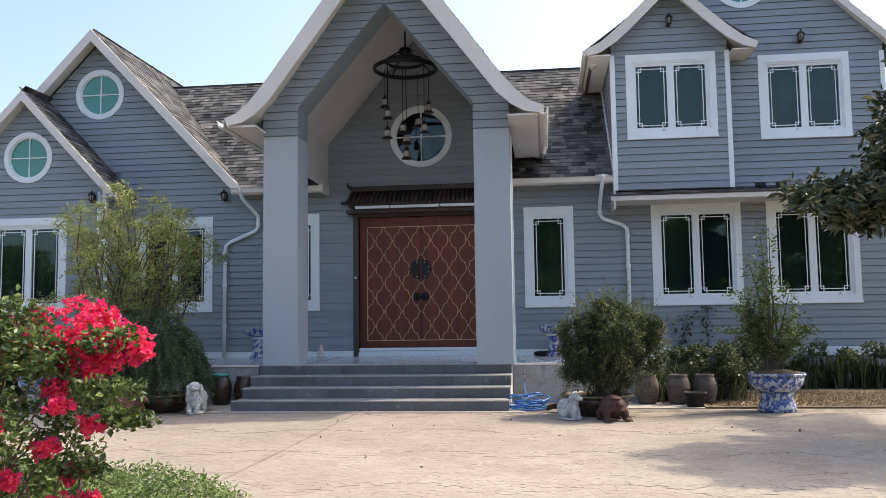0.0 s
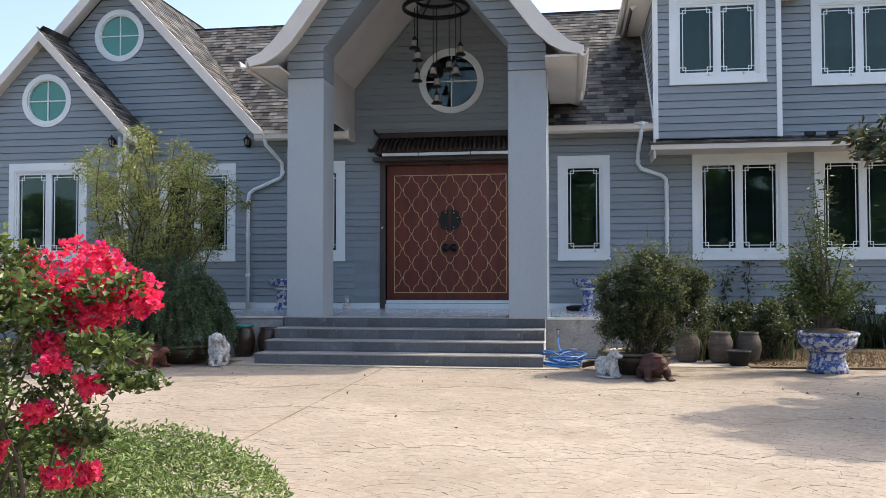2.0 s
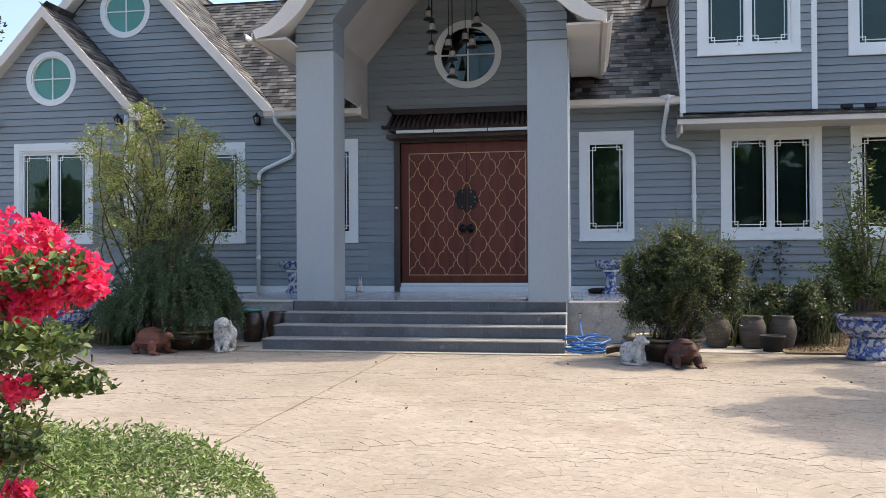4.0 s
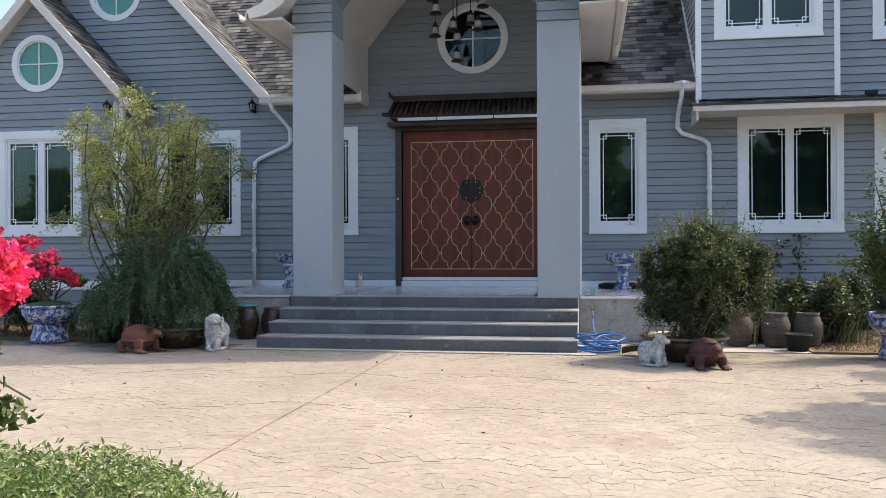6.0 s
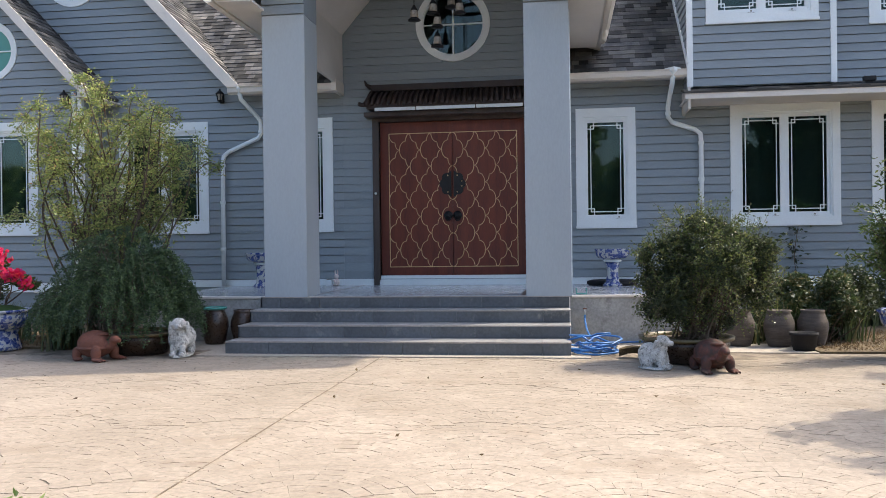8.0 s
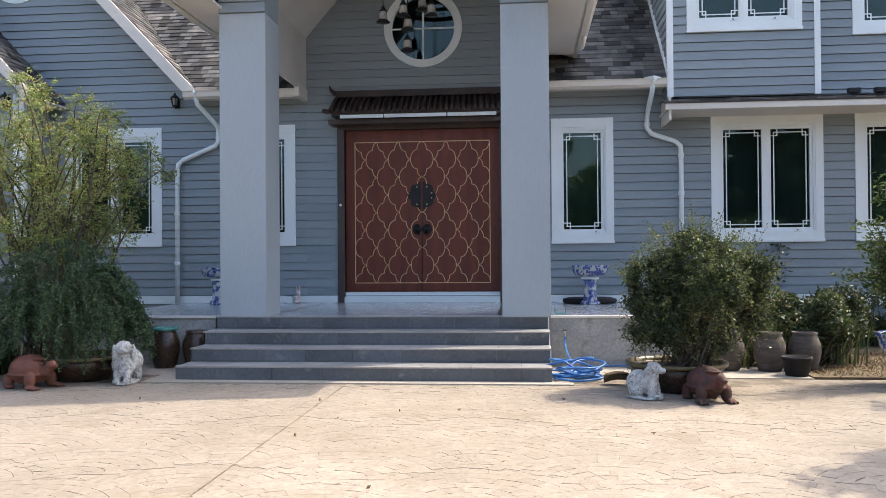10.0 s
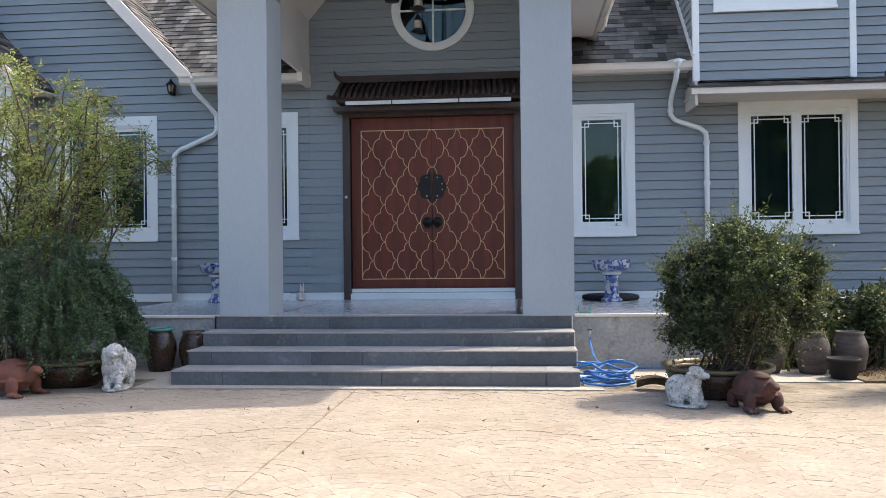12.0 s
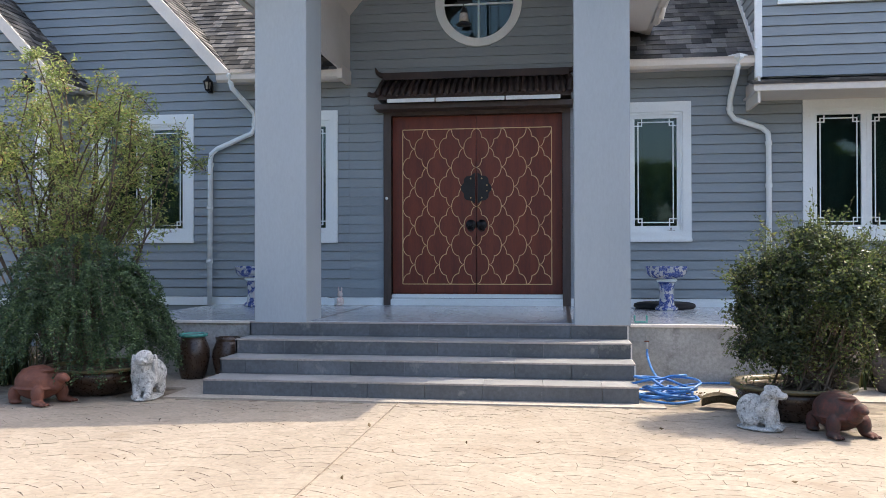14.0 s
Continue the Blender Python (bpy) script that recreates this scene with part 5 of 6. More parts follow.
jar(-2.98, 1.14, 0.2, 0.53, M_GLAZE, "dark brown glazed jar with a green rim by the terrace wall", M_TEALRIM)
jar(-2.56, 1.2, 0.19, 0.5, M_GLAZE, "dark brown glazed jar tucked beside the steps")
for x, y in ((4.48, 1.16), (4.98, 1.1), (5.42, 1.14)):
    jar(x, y, 0.2, 0.49, M_CLAYJAR, "grey brown ribbed clay jar among the plants")
bu = thing("plant_bucket", (5.18, 0.68, 0), "small black plastic plant pot on the concrete", "plant pot")
part("body", lathe([(0, 0), (0.13, 0), (0.165, 0.2), (0.18, 0.2), (0.18, 0.235), (0.165, 0.235), (0.15, 0.05), (0, 0.05)], 24), M_BLACK, bu, smooth=True)


def porcelain_pot(x, y, label, fill, lab2):
    t = thing("porcelain_planter", (x, y, 0), label, "planter", "blue and white planters")
    part("base", lathe([(0, 0), (0.27, 0), (0.285, 0.02), (0.28, 0.07), (0.245, 0.16), (0.23, 0.24), (0.25, 0.285), (0, 0.285)], 36), M_PORC, t, smooth=True)
    part("bowl", lathe([(0.21, 0.285), (0.31, 0.32), (0.385, 0.42), (0.405, 0.53), (0.39, 0.53), (0.34, 0.42), (0.0, 0.36)], 40), M_PORC, t, smooth=True)
    part("rim", lathe([(0.385, 0.53), (0.425, 0.535), (0.435, 0.565), (0.42, 0.58), (0.38, 0.57), (0.375, 0.53)], 40), M_PORC, t, smooth=True)
    part(lab2, lathe([(0.39, 0.55), (0.28, 0.6), (0.15, 0.63), (0, 0.64)], 28), fill, t, smooth=True)
    return t


porcelain_pot(6.27, -0.02, "blue and white porcelain planter on a flared foot", M_SOIL, "soil")
porcelain_pot(-5.85, 0.32, "blue and white porcelain planter with a mossy top", M_MOSS, "moss")

# tap and hose
tap = thing("garden_tap", (2.42, 1.41, 0.47), "small brass tap on the bare terrace wall", "tap")
b = bmesh.new()
tube(b, smooth_path([(0, 0, 0), (0, -0.06, 0), (0, -0.085, -0.02), (0, -0.09, -0.06)], 4), 0.013, 8)
part("spout", b, M_CONC, tap, smooth=True)
part("handle", boxed(-0.03, 0.03, -0.055, -0.04, 0.015, 0.03, bevel=0.004), M_TERRA, tap, "red lever handle")
b = bmesh.new()
tube(b, [(0, -0.004, -0.03), (0, -0.004, 0.09)], 0.008, 6)
part("supply_pipe", b, M_CONC, tap)
hose = thing("garden_hose", (2.52, 0.35, 0), "coiled blue garden hose in a heap by the steps", "hose")
hp = []
hr = random.Random(4)
for k in range(150):
    a = k * 0.42
    r = 0.2 + 0.1 * math.sin(k * 0.37) + 0.05 * hr.uniform(-1, 1)
    ox, oy = 0.06 * math.sin(k * 0.13), 0.05 * math.cos(k * 0.17)
    hp.append((ox + 1.15 * r * math.cos(a), oy - 0.05 + 0.95 * r * math.sin(a), 0.018 + 0.24 * (k / 150) * (0.5 + 0.5 * math.sin(k * 0.31)) + 0.02 * (k % 5) / 5))
b = bmesh.new()
tube(b, smooth_path([(-0.1, 0.97, 0.41), (-0.1, 0.95, 0.34), (-0.08, 0.7, 0.22), (-0.02, 0.4, 0.12)], 6), 0.0135, 8)
part("lead", b, M_HOSE, hose, smooth=True)
b = bmesh.new()
tube(b, smooth_path(hp, 3), 0.0135, 8)
part("coil", b, M_HOSE, hose, smooth=True)
b = bmesh.new()
tube(b, smooth_path([(0.1, 0.6, 0.02), (0.4, 0.9, 0.03), (0.9, 0.98, 0.035), (1.5, 0.99, 0.035)], 6), 0.012, 8)
part("tail", b, M_HOSE, hose, "thin blue supply hose", True)

sheath = thing("palm_sheath", (2.95, -0.12, 0), "dry brown curled palm sheath on the ground", "palm sheath")
b = bmesh.new()
for off in (0.0, 0.012):
    for i in range(13):
        for j in range(5):
            u_, v_ = i / 12, j / 4 - 0.5
            b.verts.new((-0.16 + 0.36 * u_, 0.06 * math.sin(3 * u_) + v_ * 0.2 * math.sin(math.pi * (0.15 + 0.8 * u_)), 0.015 + 0.03 * math.sin(math.pi * u_) + 0.3 * v_ * v_ + off))
b.verts.ensure_lookup_table()
for o_ in (0, 65):
    for i in range(12):
        for j in range(4):
            k0 = o_ + i * 5 + j
            b.faces.new([b.verts[t_] for t_ in (k0, k0 + 5, k0 + 6, k0 + 1)])
part("blade", b, M_EARTH, sheath, smooth=True)
rack = thing("small_rack", (2.38, 1.62, FLOOR), "small green wire rack on the terrace edge", "rack")
b = bmesh.new()
tube(b, [(-0.07, 0, 0.09), (-0.07, 0, 0.012), (0.07, 0, 0.012), (0.07, 0, 0.09)], 0.008, 6)
tube(b, [(-0.07, 0.1, 0.09), (-0.07, 0.1, 0.012), (0.07, 0.1, 0.012), (0.07, 0.1, 0.09)], 0.008, 6)
tube(b, [(-0.07, 0.0, 0.012), (-0.07, 0.1, 0.012)], 0.008, 6)
tube(b, [(0.07, 0.0, 0.012), (0.07, 0.1, 0.012)], 0.008, 6)
part("frame", b, M_TEALRIM, rack)

# ---- plants ----


def stems(bm, rng, base, tips, r0, r1, sway=0.15):
    for tip in tips:
        base_j = Vector(base) + Vector((rng.normal() * 0.04, rng.normal() * 0.04, 0))
        m = base_j.lerp(Vector(tip), 0.5) + Vector((rng.normal() * sway, rng.normal() * sway, 0.05))
        tube(bm, smooth_path([base_j, m, Vector(tip)], 4), [r0 + (r1 - r0) * i / 8 for i in range(9)], 5)


def bush(name, place, blobs, n, size, mat, label, category, seed, stem_n=14, r0=0.018, long=1.7, shell=0.6, extra=None, up=0.3, droop=0.0):
    """Stems from the base to each clump, and leaves round the clumps."""
    t = thing(name, place, label, category)
    rng = np.random.default_rng(seed)
    c = np.array([q[0] for q in blobs])
    r = np.array([q[1] for q in blobs])
    bm = bmesh.new()
    tips = [tuple(c[rng.integers(len(c))] + rng.normal(size=3) * 0.4 * r[rng.integers(len(c))]) for _ in range(stem_n)]
    stems(bm, rng, (0, 0, 0), tips, r0, 0.004)
    part("stemwork", bm, M_BARK, t, smooth=True)
    foliage("crown", clump(rng, c, r, n, shell), size, mat, t, seed, long, up, droop=droop)
    if extra:
        for nm, m, k, sz, sh in extra:
            foliage(nm, clump(rng, c, r, k, sh), sz, m, t, seed + 7, 1.3)
    return t


def lumps(seed, n, cx, cy, cz, rx, ry, rz, s):
    rng = np.random.default_rng(seed)
    out = []
    for _ in range(n):
        d = rng.normal(size=3)
        d /= np.linalg.norm(d)
        out.append(((cx + rx * d[0], cy + ry * d[1], cz + rz * d[2]), (s * rng.uniform(0.7, 1.2), s * rng.uniform(0.7, 1.2), s * rng.uniform(0.6, 1.0))))
    return out


# clipped bush in the bowl
cb = thing("clipped_bush", (3.57, -0.5, 0.27), "dense dark green bush with loose sprigs in a bowl planter", "bush")
rng = np.random.default_rng(11)
MASS = [((0.18, 0.05, 1.0), (0.52, 0.5, 0.51), 1.2), ((0.62, 0.1, 0.9), (0.4, 0.42, 0.38), 0.8), ((-0.2, 0.0, 0.86), (0.37, 0.4, 0.36), 0.6), ((0.32, -0.5, 0.84), (0.23, 0.2, 0.25), 0.5),
        ((-0.2, -0.28, 0.5), (0.25, 0.22, 0.3), 0.4), ((-0.34, 0.1, 0.55), (0.17, 0.3, 0.34), 0.25), ((0.72, 0.0, 0.6), (0.24, 0.3, 0.28), 0.3), ((0.3, 0.25, 0.5), (0.34, 0.2, 0.35), 0.25), ((0.3, -0.15, 0.45), (0.3, 0.24, 0.28), 0.3)]
BC, BR, BW = np.array([m[0] for m in MASS]), np.array([m[1] for m in MASS]) * 0.95, np.array([m[2] for m in MASS])
BW /= BW.sum()
k = rng.choice(len(MASS), 420, p=BW)
d = rng.normal(size=(420, 3))
d /= np.linalg.norm(d, axis=1)[:, None]
tuft = BC[k] + d * BR[k] * rng.uniform(0.72, 1.0, (420, 1))
tuft_r = rng.uniform(0.05, 0.13, (420, 1)) * np.ones((1, 3))
crown = clump(rng, tuft, tuft_r, 58000, 0.35)
k2 = rng.choice(len(MASS), 1000, p=BW)
d2 = rng.normal(size=(1000, 3))
d2 /= np.linalg.norm(d2, axis=1)[:, None]
start = BC[k2] + d2 * BR[k2]
free = np.min(np.linalg.norm((start[:, None] - BC[None]) / BR[None], axis=2), axis=1) > 0.96
bm = bmesh.new()
sprig = []
for p0, dd in zip(start[free], d2[free]):
    tip = Vector(dd) * rng.uniform(0.07, 0.2) + Vector((0, 0, 0.08 if dd[2] > 0 else -0.09))
    if rng.random() < 0.12:
        tip *= 1.7
    pts = [Vector(p0) - Vector(dd) * 0.05, Vector(p0) + tip * 0.5, Vector(p0) + tip + Vector((0, 0, -0.03))]
    tube(bm, pts, 0.0018, 3, False)
    for s in range(13):
        f = 0.5 * s / 6
        a_, b_ = (pts[0], pts[1]) if f < 0.5 else (pts[1], pts[2])
        sprig.append(tuple(a_.lerp(b_, (f * 2) % 1.0) + Vector(rng.normal(size=3) * 0.01)))
for q in tuft[:60]:
    b0 = Vector((rng.normal() * 0.12 + 0.1, rng.normal() * 0.12, 0))
    tube(bm, smooth_path([b0, b0.lerp(Vector(q), 0.5) + Vector((rng.normal() * 0.05, rng.normal() * 0.05, -0.06)), Vector(q)], 4), [0.012 - 0.0012 * i for i in range(9)], 5)
part("stemwork", bm, M_BARK, cb)
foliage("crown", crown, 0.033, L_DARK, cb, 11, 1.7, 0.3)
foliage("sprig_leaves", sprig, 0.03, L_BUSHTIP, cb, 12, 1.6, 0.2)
# paler leaves on the upper tufts only, coloured as if sunlit
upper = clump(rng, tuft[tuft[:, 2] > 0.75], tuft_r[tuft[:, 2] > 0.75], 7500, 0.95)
foliage("lit_top_leaves", upper, 0.028, L_BUSHTIP, cb, 18, 1.5, 0.3)

# weeping shrub and the tall airy shrub behind it
ws = thing("weeping_shrub", (-3.8, 0.12, 0.27), "dark weeping shrub with feathery drooping branches in a bowl", "shrub")
rng = np.random.default_rng(21)
bm = bmesh.new()
P = []
for k in range(400):
    a = rng.uniform(0, 2 * math.pi)
    reach = 0.18 + 0.98 * math.sqrt(rng.random())
    ex, ey = (0.88 if math.cos(a) > 0 else 1.12) * reach * math.cos(a), 0.82 * reach * math.sin(a)
    top = 1.36 * math.sqrt(max(0.06, 1 - (reach / 1.24) ** 2)) * rng.uniform(0.5, 1.08)
    drop = rng.uniform(0.15, 0.75) * (0.4 + 0.6 * reach)
    end = max(rng.uniform(-0.12, 0.2), top - drop)
    pts = smooth_path([(0, 0, 0), (ex * 0.42, ey * 0.42, top * 0.86), (ex * 0.8, ey * 0.8, top + 0.03), (ex * 1.0, ey * 1.0, top * 0.62 + end * 0.38), (ex * 1.05, ey * 1.05, end)], 14)
    if k % 4 == 0:
        tube(bm, pts[:40:2], 0.005, 4, False)
    for q in pts[18:]:
        for _ in range(5):
            P.append((q[0] + rng.normal() * 0.011, q[1] + rng.normal() * 0.011, q[2] + rng.normal() * 0.011))
    if k % 9 == 0:
        for f in range(30):
            u_ = f / 29
            P.append((ex * (1.0 + 0.22 * u_), ey * (1.0 + 0.22 * u_), top * 0.75 - 0.3 * u_ * u_ + rng.normal() * 0.012))
part("stemwork", bm, M_BARK, ws)
foliage("foliage", P, 0.031, L_FERN, ws, 5, 1.9, 0.0, droop=0.25)

ts = thing("tall_shrub", (-5.0, 1.85, 0), "tall airy shrub with yellow green leaves before the window", "shrub")
rng = np.random.default_rng(22)
bm = bmesh.new()
P = []
for k in range(66):
    a = rng.uniform(0, 2 * math.pi)
    sp_ = rng.uniform(0.25, 1.6)
    side_ = math.cos(a) * sp_
    h = rng.uniform(1.7, 3.95) * (1.0 - 0.1 * max(0, side_))
    base = Vector((rng.normal() * 0.15, rng.normal() * 0.15, 0))
    tip = Vector((side_ * 1.0, sp_ * 0.7 * math.sin(a), h))
    mid = base.lerp(tip, 0.55) + Vector((rng.normal() * 0.25, rng.normal() * 0.15, 0.3))
    pts = smooth_path([base, mid, tip, tip + Vector((0.3 * math.cos(a), 0.2 * math.sin(a), -0.12))], 8)
    tube(bm, pts, [0.014 * (1 - i / len(pts)) + 0.003 for i in range(len(pts))], 5)
    for q in pts[7:]:
        for _ in range(3):
            tw = Vector((rng.normal(), rng.normal(), rng.normal() * 0.7 + 0.1)).normalized() * rng.uniform(0.1, 0.32)
            tube(bm, [q, q + tw], 0.0022, 3, False)
            for s in range(10):
                f = rng.uniform(0.2, 1.05)
                P.append(tuple(q + tw * f + Vector((rng.normal(), rng.normal(), rng.normal())) * 0.018))
part("branchwork", bm, M_BARK, ts)
foliage("foliage", P, 0.045, L_LIGHT, ts, 6, 2.1, 0.15)

# potted tree in the porcelain planter
pt = thing("potted_tree", (6.27, -0.02, 0.6), "slender potted tree with glossy green leaves in porcelain", "potted tree")
rng = np.random.default_rng(23)
bm = bmesh.new()
P = []
for k in range(24):
    a = rng.uniform(0, 2 * math.pi)
    if k < 6:
        sp_, h = rng.uniform(0.05, 0.35), rng.uniform(1.4, 2.3)
    else:
        sp_, h = rng.uniform(0.3, 0.72), rng.uniform(0.35, 1.25)
    tip = Vector((sp_ * math.cos(a) - 0.1, sp_ * 0.8 * math.sin(a), h))
    pts = smooth_path([(rng.normal() * 0.05, rng.normal() * 0.05, 0), tip * 0.5 + Vector((0, 0, 0.12)), tip], 8)
    tube(bm, pts, [0.016 * (1 - i / len(pts)) + 0.003 for i in range(len(pts))], 5)
    for i, q in enumerate(pts[4:]):
        for _ in range(4 if k >= 6 else 3):
            tw = Vector((rng.normal(), rng.normal(), rng.normal() * 0.6)).normalized() * rng.uniform(0.08, 0.24)
            for s in range(5):
                P.append(tuple(q + tw * rng.uniform(0.3, 1.1) + Vector((rng.normal(), rng.normal(), rng.normal())) * 0.02))
part("branchwork", bm, M_BARK, pt)
foliage("foliage", P, 0.068, L_BOUG, pt, 8, 3.0, 0.1)


def flowering(name, place, blobs, fl_blobs, n_leaf, n_fl, ls, fs, label, seed, stem_n, extra_base=(0, 0, 0), shell=0.45):
    t = thing(name, place, label, "flowering shrub")
    rng = np.random.default_rng(seed)
    c, r = np.array([q[0] for q in blobs]), np.array([q[1] for q in blobs])
    bm = bmesh.new()
    stems(bm, rng, extra_base, [tuple(c[i % len(c)] + rng.normal(size=3) * 0.3 * r[i % len(c)]) for i in range(stem_n)], 0.014, 0.003, 0.1)
    for _ in range(stem_n * 5):
        q = Vector(c[rng.integers(len(c))] + rng.normal(size=3) * 0.07)
        e = q + Vector((rng.normal() * 0.07, rng.normal() * 0.07, rng.normal() * 0.07))
        tube(bm, smooth_path([q, q.lerp(e, 0.5) + Vector((rng.normal() * 0.03, 0, 0.03)), e], 2), 0.0032, 4, False)
    part("branchwork", bm, M_BARK, t)
    foliage("foliage", clump(rng, c, r, n_leaf, shell), ls, L_BOUG, t, seed, 1.55, 0.1)
    c2, r2 = np.array([q[0] for q in fl_blobs]), np.array([q[1] for q in fl_blobs])
    heads = clump(rng, c2, r2, n_fl, 0.5)
    pts = np.repeat(heads, 9, 0) + rng.normal(size=(n_fl * 9, 3)) * fs * 0.28
    foliage("bloom", pts, fs, L_FLOWER, t, seed + 1, 1.15, 0.25, fold=0.12)
    return t


# bougainvillea beside the forecourt, in the near bed
BQ = Vector((0.03, -9.58, 0))
nb = []
rng = np.random.default_rng(31)
for k in range(58):
    a = rng.uniform(0, 2 * math.pi)
    z = rng.uniform(0.25, 1.5)
    w_ = 0.62 * math.sin(math.pi * min(1, (z + 0.25) / 1.9)) + 0.12
    rr = math.sqrt(rng.random()) * w_
    nb.append(((rr * math.cos(a) * 1.05 - 0.12 - 0.12 * (1.5 - z), rr * math.sin(a), z), (0.17, 0.17, 0.12)))
nb += [((0.75, 0.05, 0.98), (0.16, 0.06, 0.05)), ((0.7, -0.05, 1.13), (0.18, 0.08, 0.06)), ((0.62, 0.1, 1.36), (0.16, 0.1, 0.07)), ((0.55, 0.0, 0.75), (0.15, 0.06, 0.04))]
fb = [((0.36, 0.25, 1.46), (0.26, 0.16, 0.11)), ((0.5, 0.2, 1.36), (0.24, 0.15, 0.12)), ((0.62, 0.2, 1.33), (0.18, 0.12, 0.1)), ((0.28, 0.1, 1.33), (0.16, 0.12, 0.08)), ((0.45, 0.2, 1.24), (0.16, 0.12, 0.07)), ((0.72, 0.15, 1.3), (0.1, 0.08, 0.05))]
small = [((0.6, 0, 0.95), 1), ((0.42, -0.1, 0.86), 1), ((0.45, 0, 0.58), 1), ((0.5, 0.02, 0.72), 1), ((-0.1, -0.3, 1.05), 1), ((-0.2, -0.3, 0.85), 1), ((0.25, -0.25, 1.0), 1), ((0.35, 0.05, 0.35), 1), ((0.1, -0.1, 1.12), 1),
         ((0.38, 0.05, 1.12), 1), ((-0.45, 0, 1.2), 1), ((0.55, 0.1, 1.2), 1), ((0.05, -0.4, 0.7), 1), ((-0.3, -0.2, 1.42), 1), ((-0.05, 0, 1.5), 1), ((0.1, 0.0, 1.28), 1), ((0.5, -0.1, 1.05), 1), ((0.58, 0, 0.6), 1), ((0.3, -0.2, 0.72), 1), ((-0.4, -0.3, 1.1), 1)]
fb2 = fb * 4 + [(c, (0.055, 0.055, 0.045)) for c, _ in small]
flowering("bougainvillea", tuple(BQ), nb, fb2, 19000, 950, 0.036, 0.027, "bougainvillea shrub with crimson pink bracts in the near bed", 33, 46)
# bonsai bougainvillea in the porcelain planter
bonb = [((-0.4, 0, 0.45), (0.3, 0.25, 0.12)), ((-0.7, 0, 0.6), (0.3, 0.3, 0.2)), ((0.25, 0, 0.4), (0.25, 0.2, 0.08)), ((0.5, -0.05, 0.32), (0.15, 0.1, 0.05)), ((-0.1, 0, 0.65), (0.25, 0.2, 0.12))]
bonf = [((-0.45, -0.1, 0.62), (0.3, 0.2, 0.2)), ((-0.8, -0.1, 0.85), (0.3, 0.3, 0.3)), ((0.0, -0.1, 0.68), (0.22, 0.15, 0.14)), ((0.3, -0.1, 0.46), (0.12, 0.1, 0.07)), ((-0.1, -0.1, 0.48), (0.25, 0.12, 0.1)), ((0.48, -0.1, 0.34), (0.08, 0.06, 0.05)),
        ((-0.3, -0.1, 0.9), (0.16, 0.14, 0.12))]
flowering("bonsai_bougainvillea", (-5.85, 0.32, 0.6), bonb, bonf, 1500, 150, 0.06, 0.065, "potted bougainvillea with pink red bracts in porcelain", 35, 10)

# low hedge in the near bed
bed = tagged(finish("planting_bed", boxed(-3.5, 0.8, -9.7, -7.95, -0.15, 0.015), M_SOIL), "dark soil bed under the low hedge", "bed", kind="structure")
hg = thing("low_hedge", (-1.2, -8.7, 0), "low loose hedge of small light green leaves", "hedge", kind="stuff")
rng = np.random.default_rng(41)
n = 62000
hx, hy = rng.uniform(-2.2, 2.6, n), rng.uniform(-1.1, 1.2, n)
edge_r = np.minimum(1, np.maximum(0, 1 - ((np.maximum(hx - 1.25, 0) / 0.95) ** 2 + (np.maximum(np.abs(hy - 0.05) - 0.5, 0) / 0.62) ** 2)))
top_z = 0.53 * np.sqrt(edge_r) * (0.92 + 0.1 * np.sin(hx * 5.1 + 1) * np.cos(hy * 6.3)) + 0.02
keep = edge_r > 0.01
hz = top_z * (1 - 0.55 * rng.random(n) ** 1.6) + rng.normal(size=n) * 0.018
foliage("foliage", np.stack([hx, hy, hz], 1)[keep], 0.036, L_HEDGE, hg, 42, 2.7, 0.35)
bm = bmesh.new()
for _ in range(240):
    x, y = rng.uniform(-1.9, 1.6), rng.uniform(-0.7, 0.6)
    tube(bm, [(x, y, 0.0), (x + rng.normal() * 0.06, y + rng.normal() * 0.06, rng.uniform(0.3, 0.46))], 0.003, 4, False)
part("stemwork", bm, M_BARK, hg)

# tree that leans in beside the forecourt
tr = thing("shade_tree", (9.1, -3.2, 0), "broad tree with dense dark leathery leaves", "tree")
rng = np.random.default_rng(51)
bm = bmesh.new()
tube(bm, smooth_path([(0, 0, -0.05), (0.05, 0.1, 1.2), (-0.1, 0, 2.4), (0, 0.05, 4.2), (0.1, 0, 6.2)], 5), [0.2 - 0.0085 * i for i in range(21)], 10)
part("trunk", bm, M_BARK, tr, smooth=True)
bm = bmesh.new()
P = []
ends = []
while len(ends) < 86:
    z_ = rng.uniform(2.6, 5.6)
    u_, v_ = rng.uniform(-5.2, -0.5), rng.uniform(-2.8, 2.7)
    x_, y_ = u_ + 0.668 * z_, v_ + 0.383 * z_
    if math.hypot(x_, y_) < (3.5 if v_ < 0 else 4.6) and x_ > -2.4 and (v_ < 0 or (u_ > -4.1 and z_ < 4.4)):
        ends.append((math.atan2(y_, x_), max(2.4, z_ - rng.uniform(-0.2, 0.9)), math.hypot(x_, y_), 0.0))
        ends[-1] = (*ends[-1][:3], z_ - ends[-1][1])
ends += [(math.pi + da, z_, l_, rise) for da, z_, l_, rise in ((0.0, 2.5, 3.35, 0.35), (0.1, 2.45, 3.1, 0.2), (-0.1, 2.5, 3.0, 0.4), (0.18, 2.6, 2.6, 0.5), (-0.22, 2.4, 2.7, 0.2), (0.3, 2.5, 2.7, 0.35), (0.05, 2.9, 2.4, 0.7), (0.42, 2.4, 2.5, 0.2))]
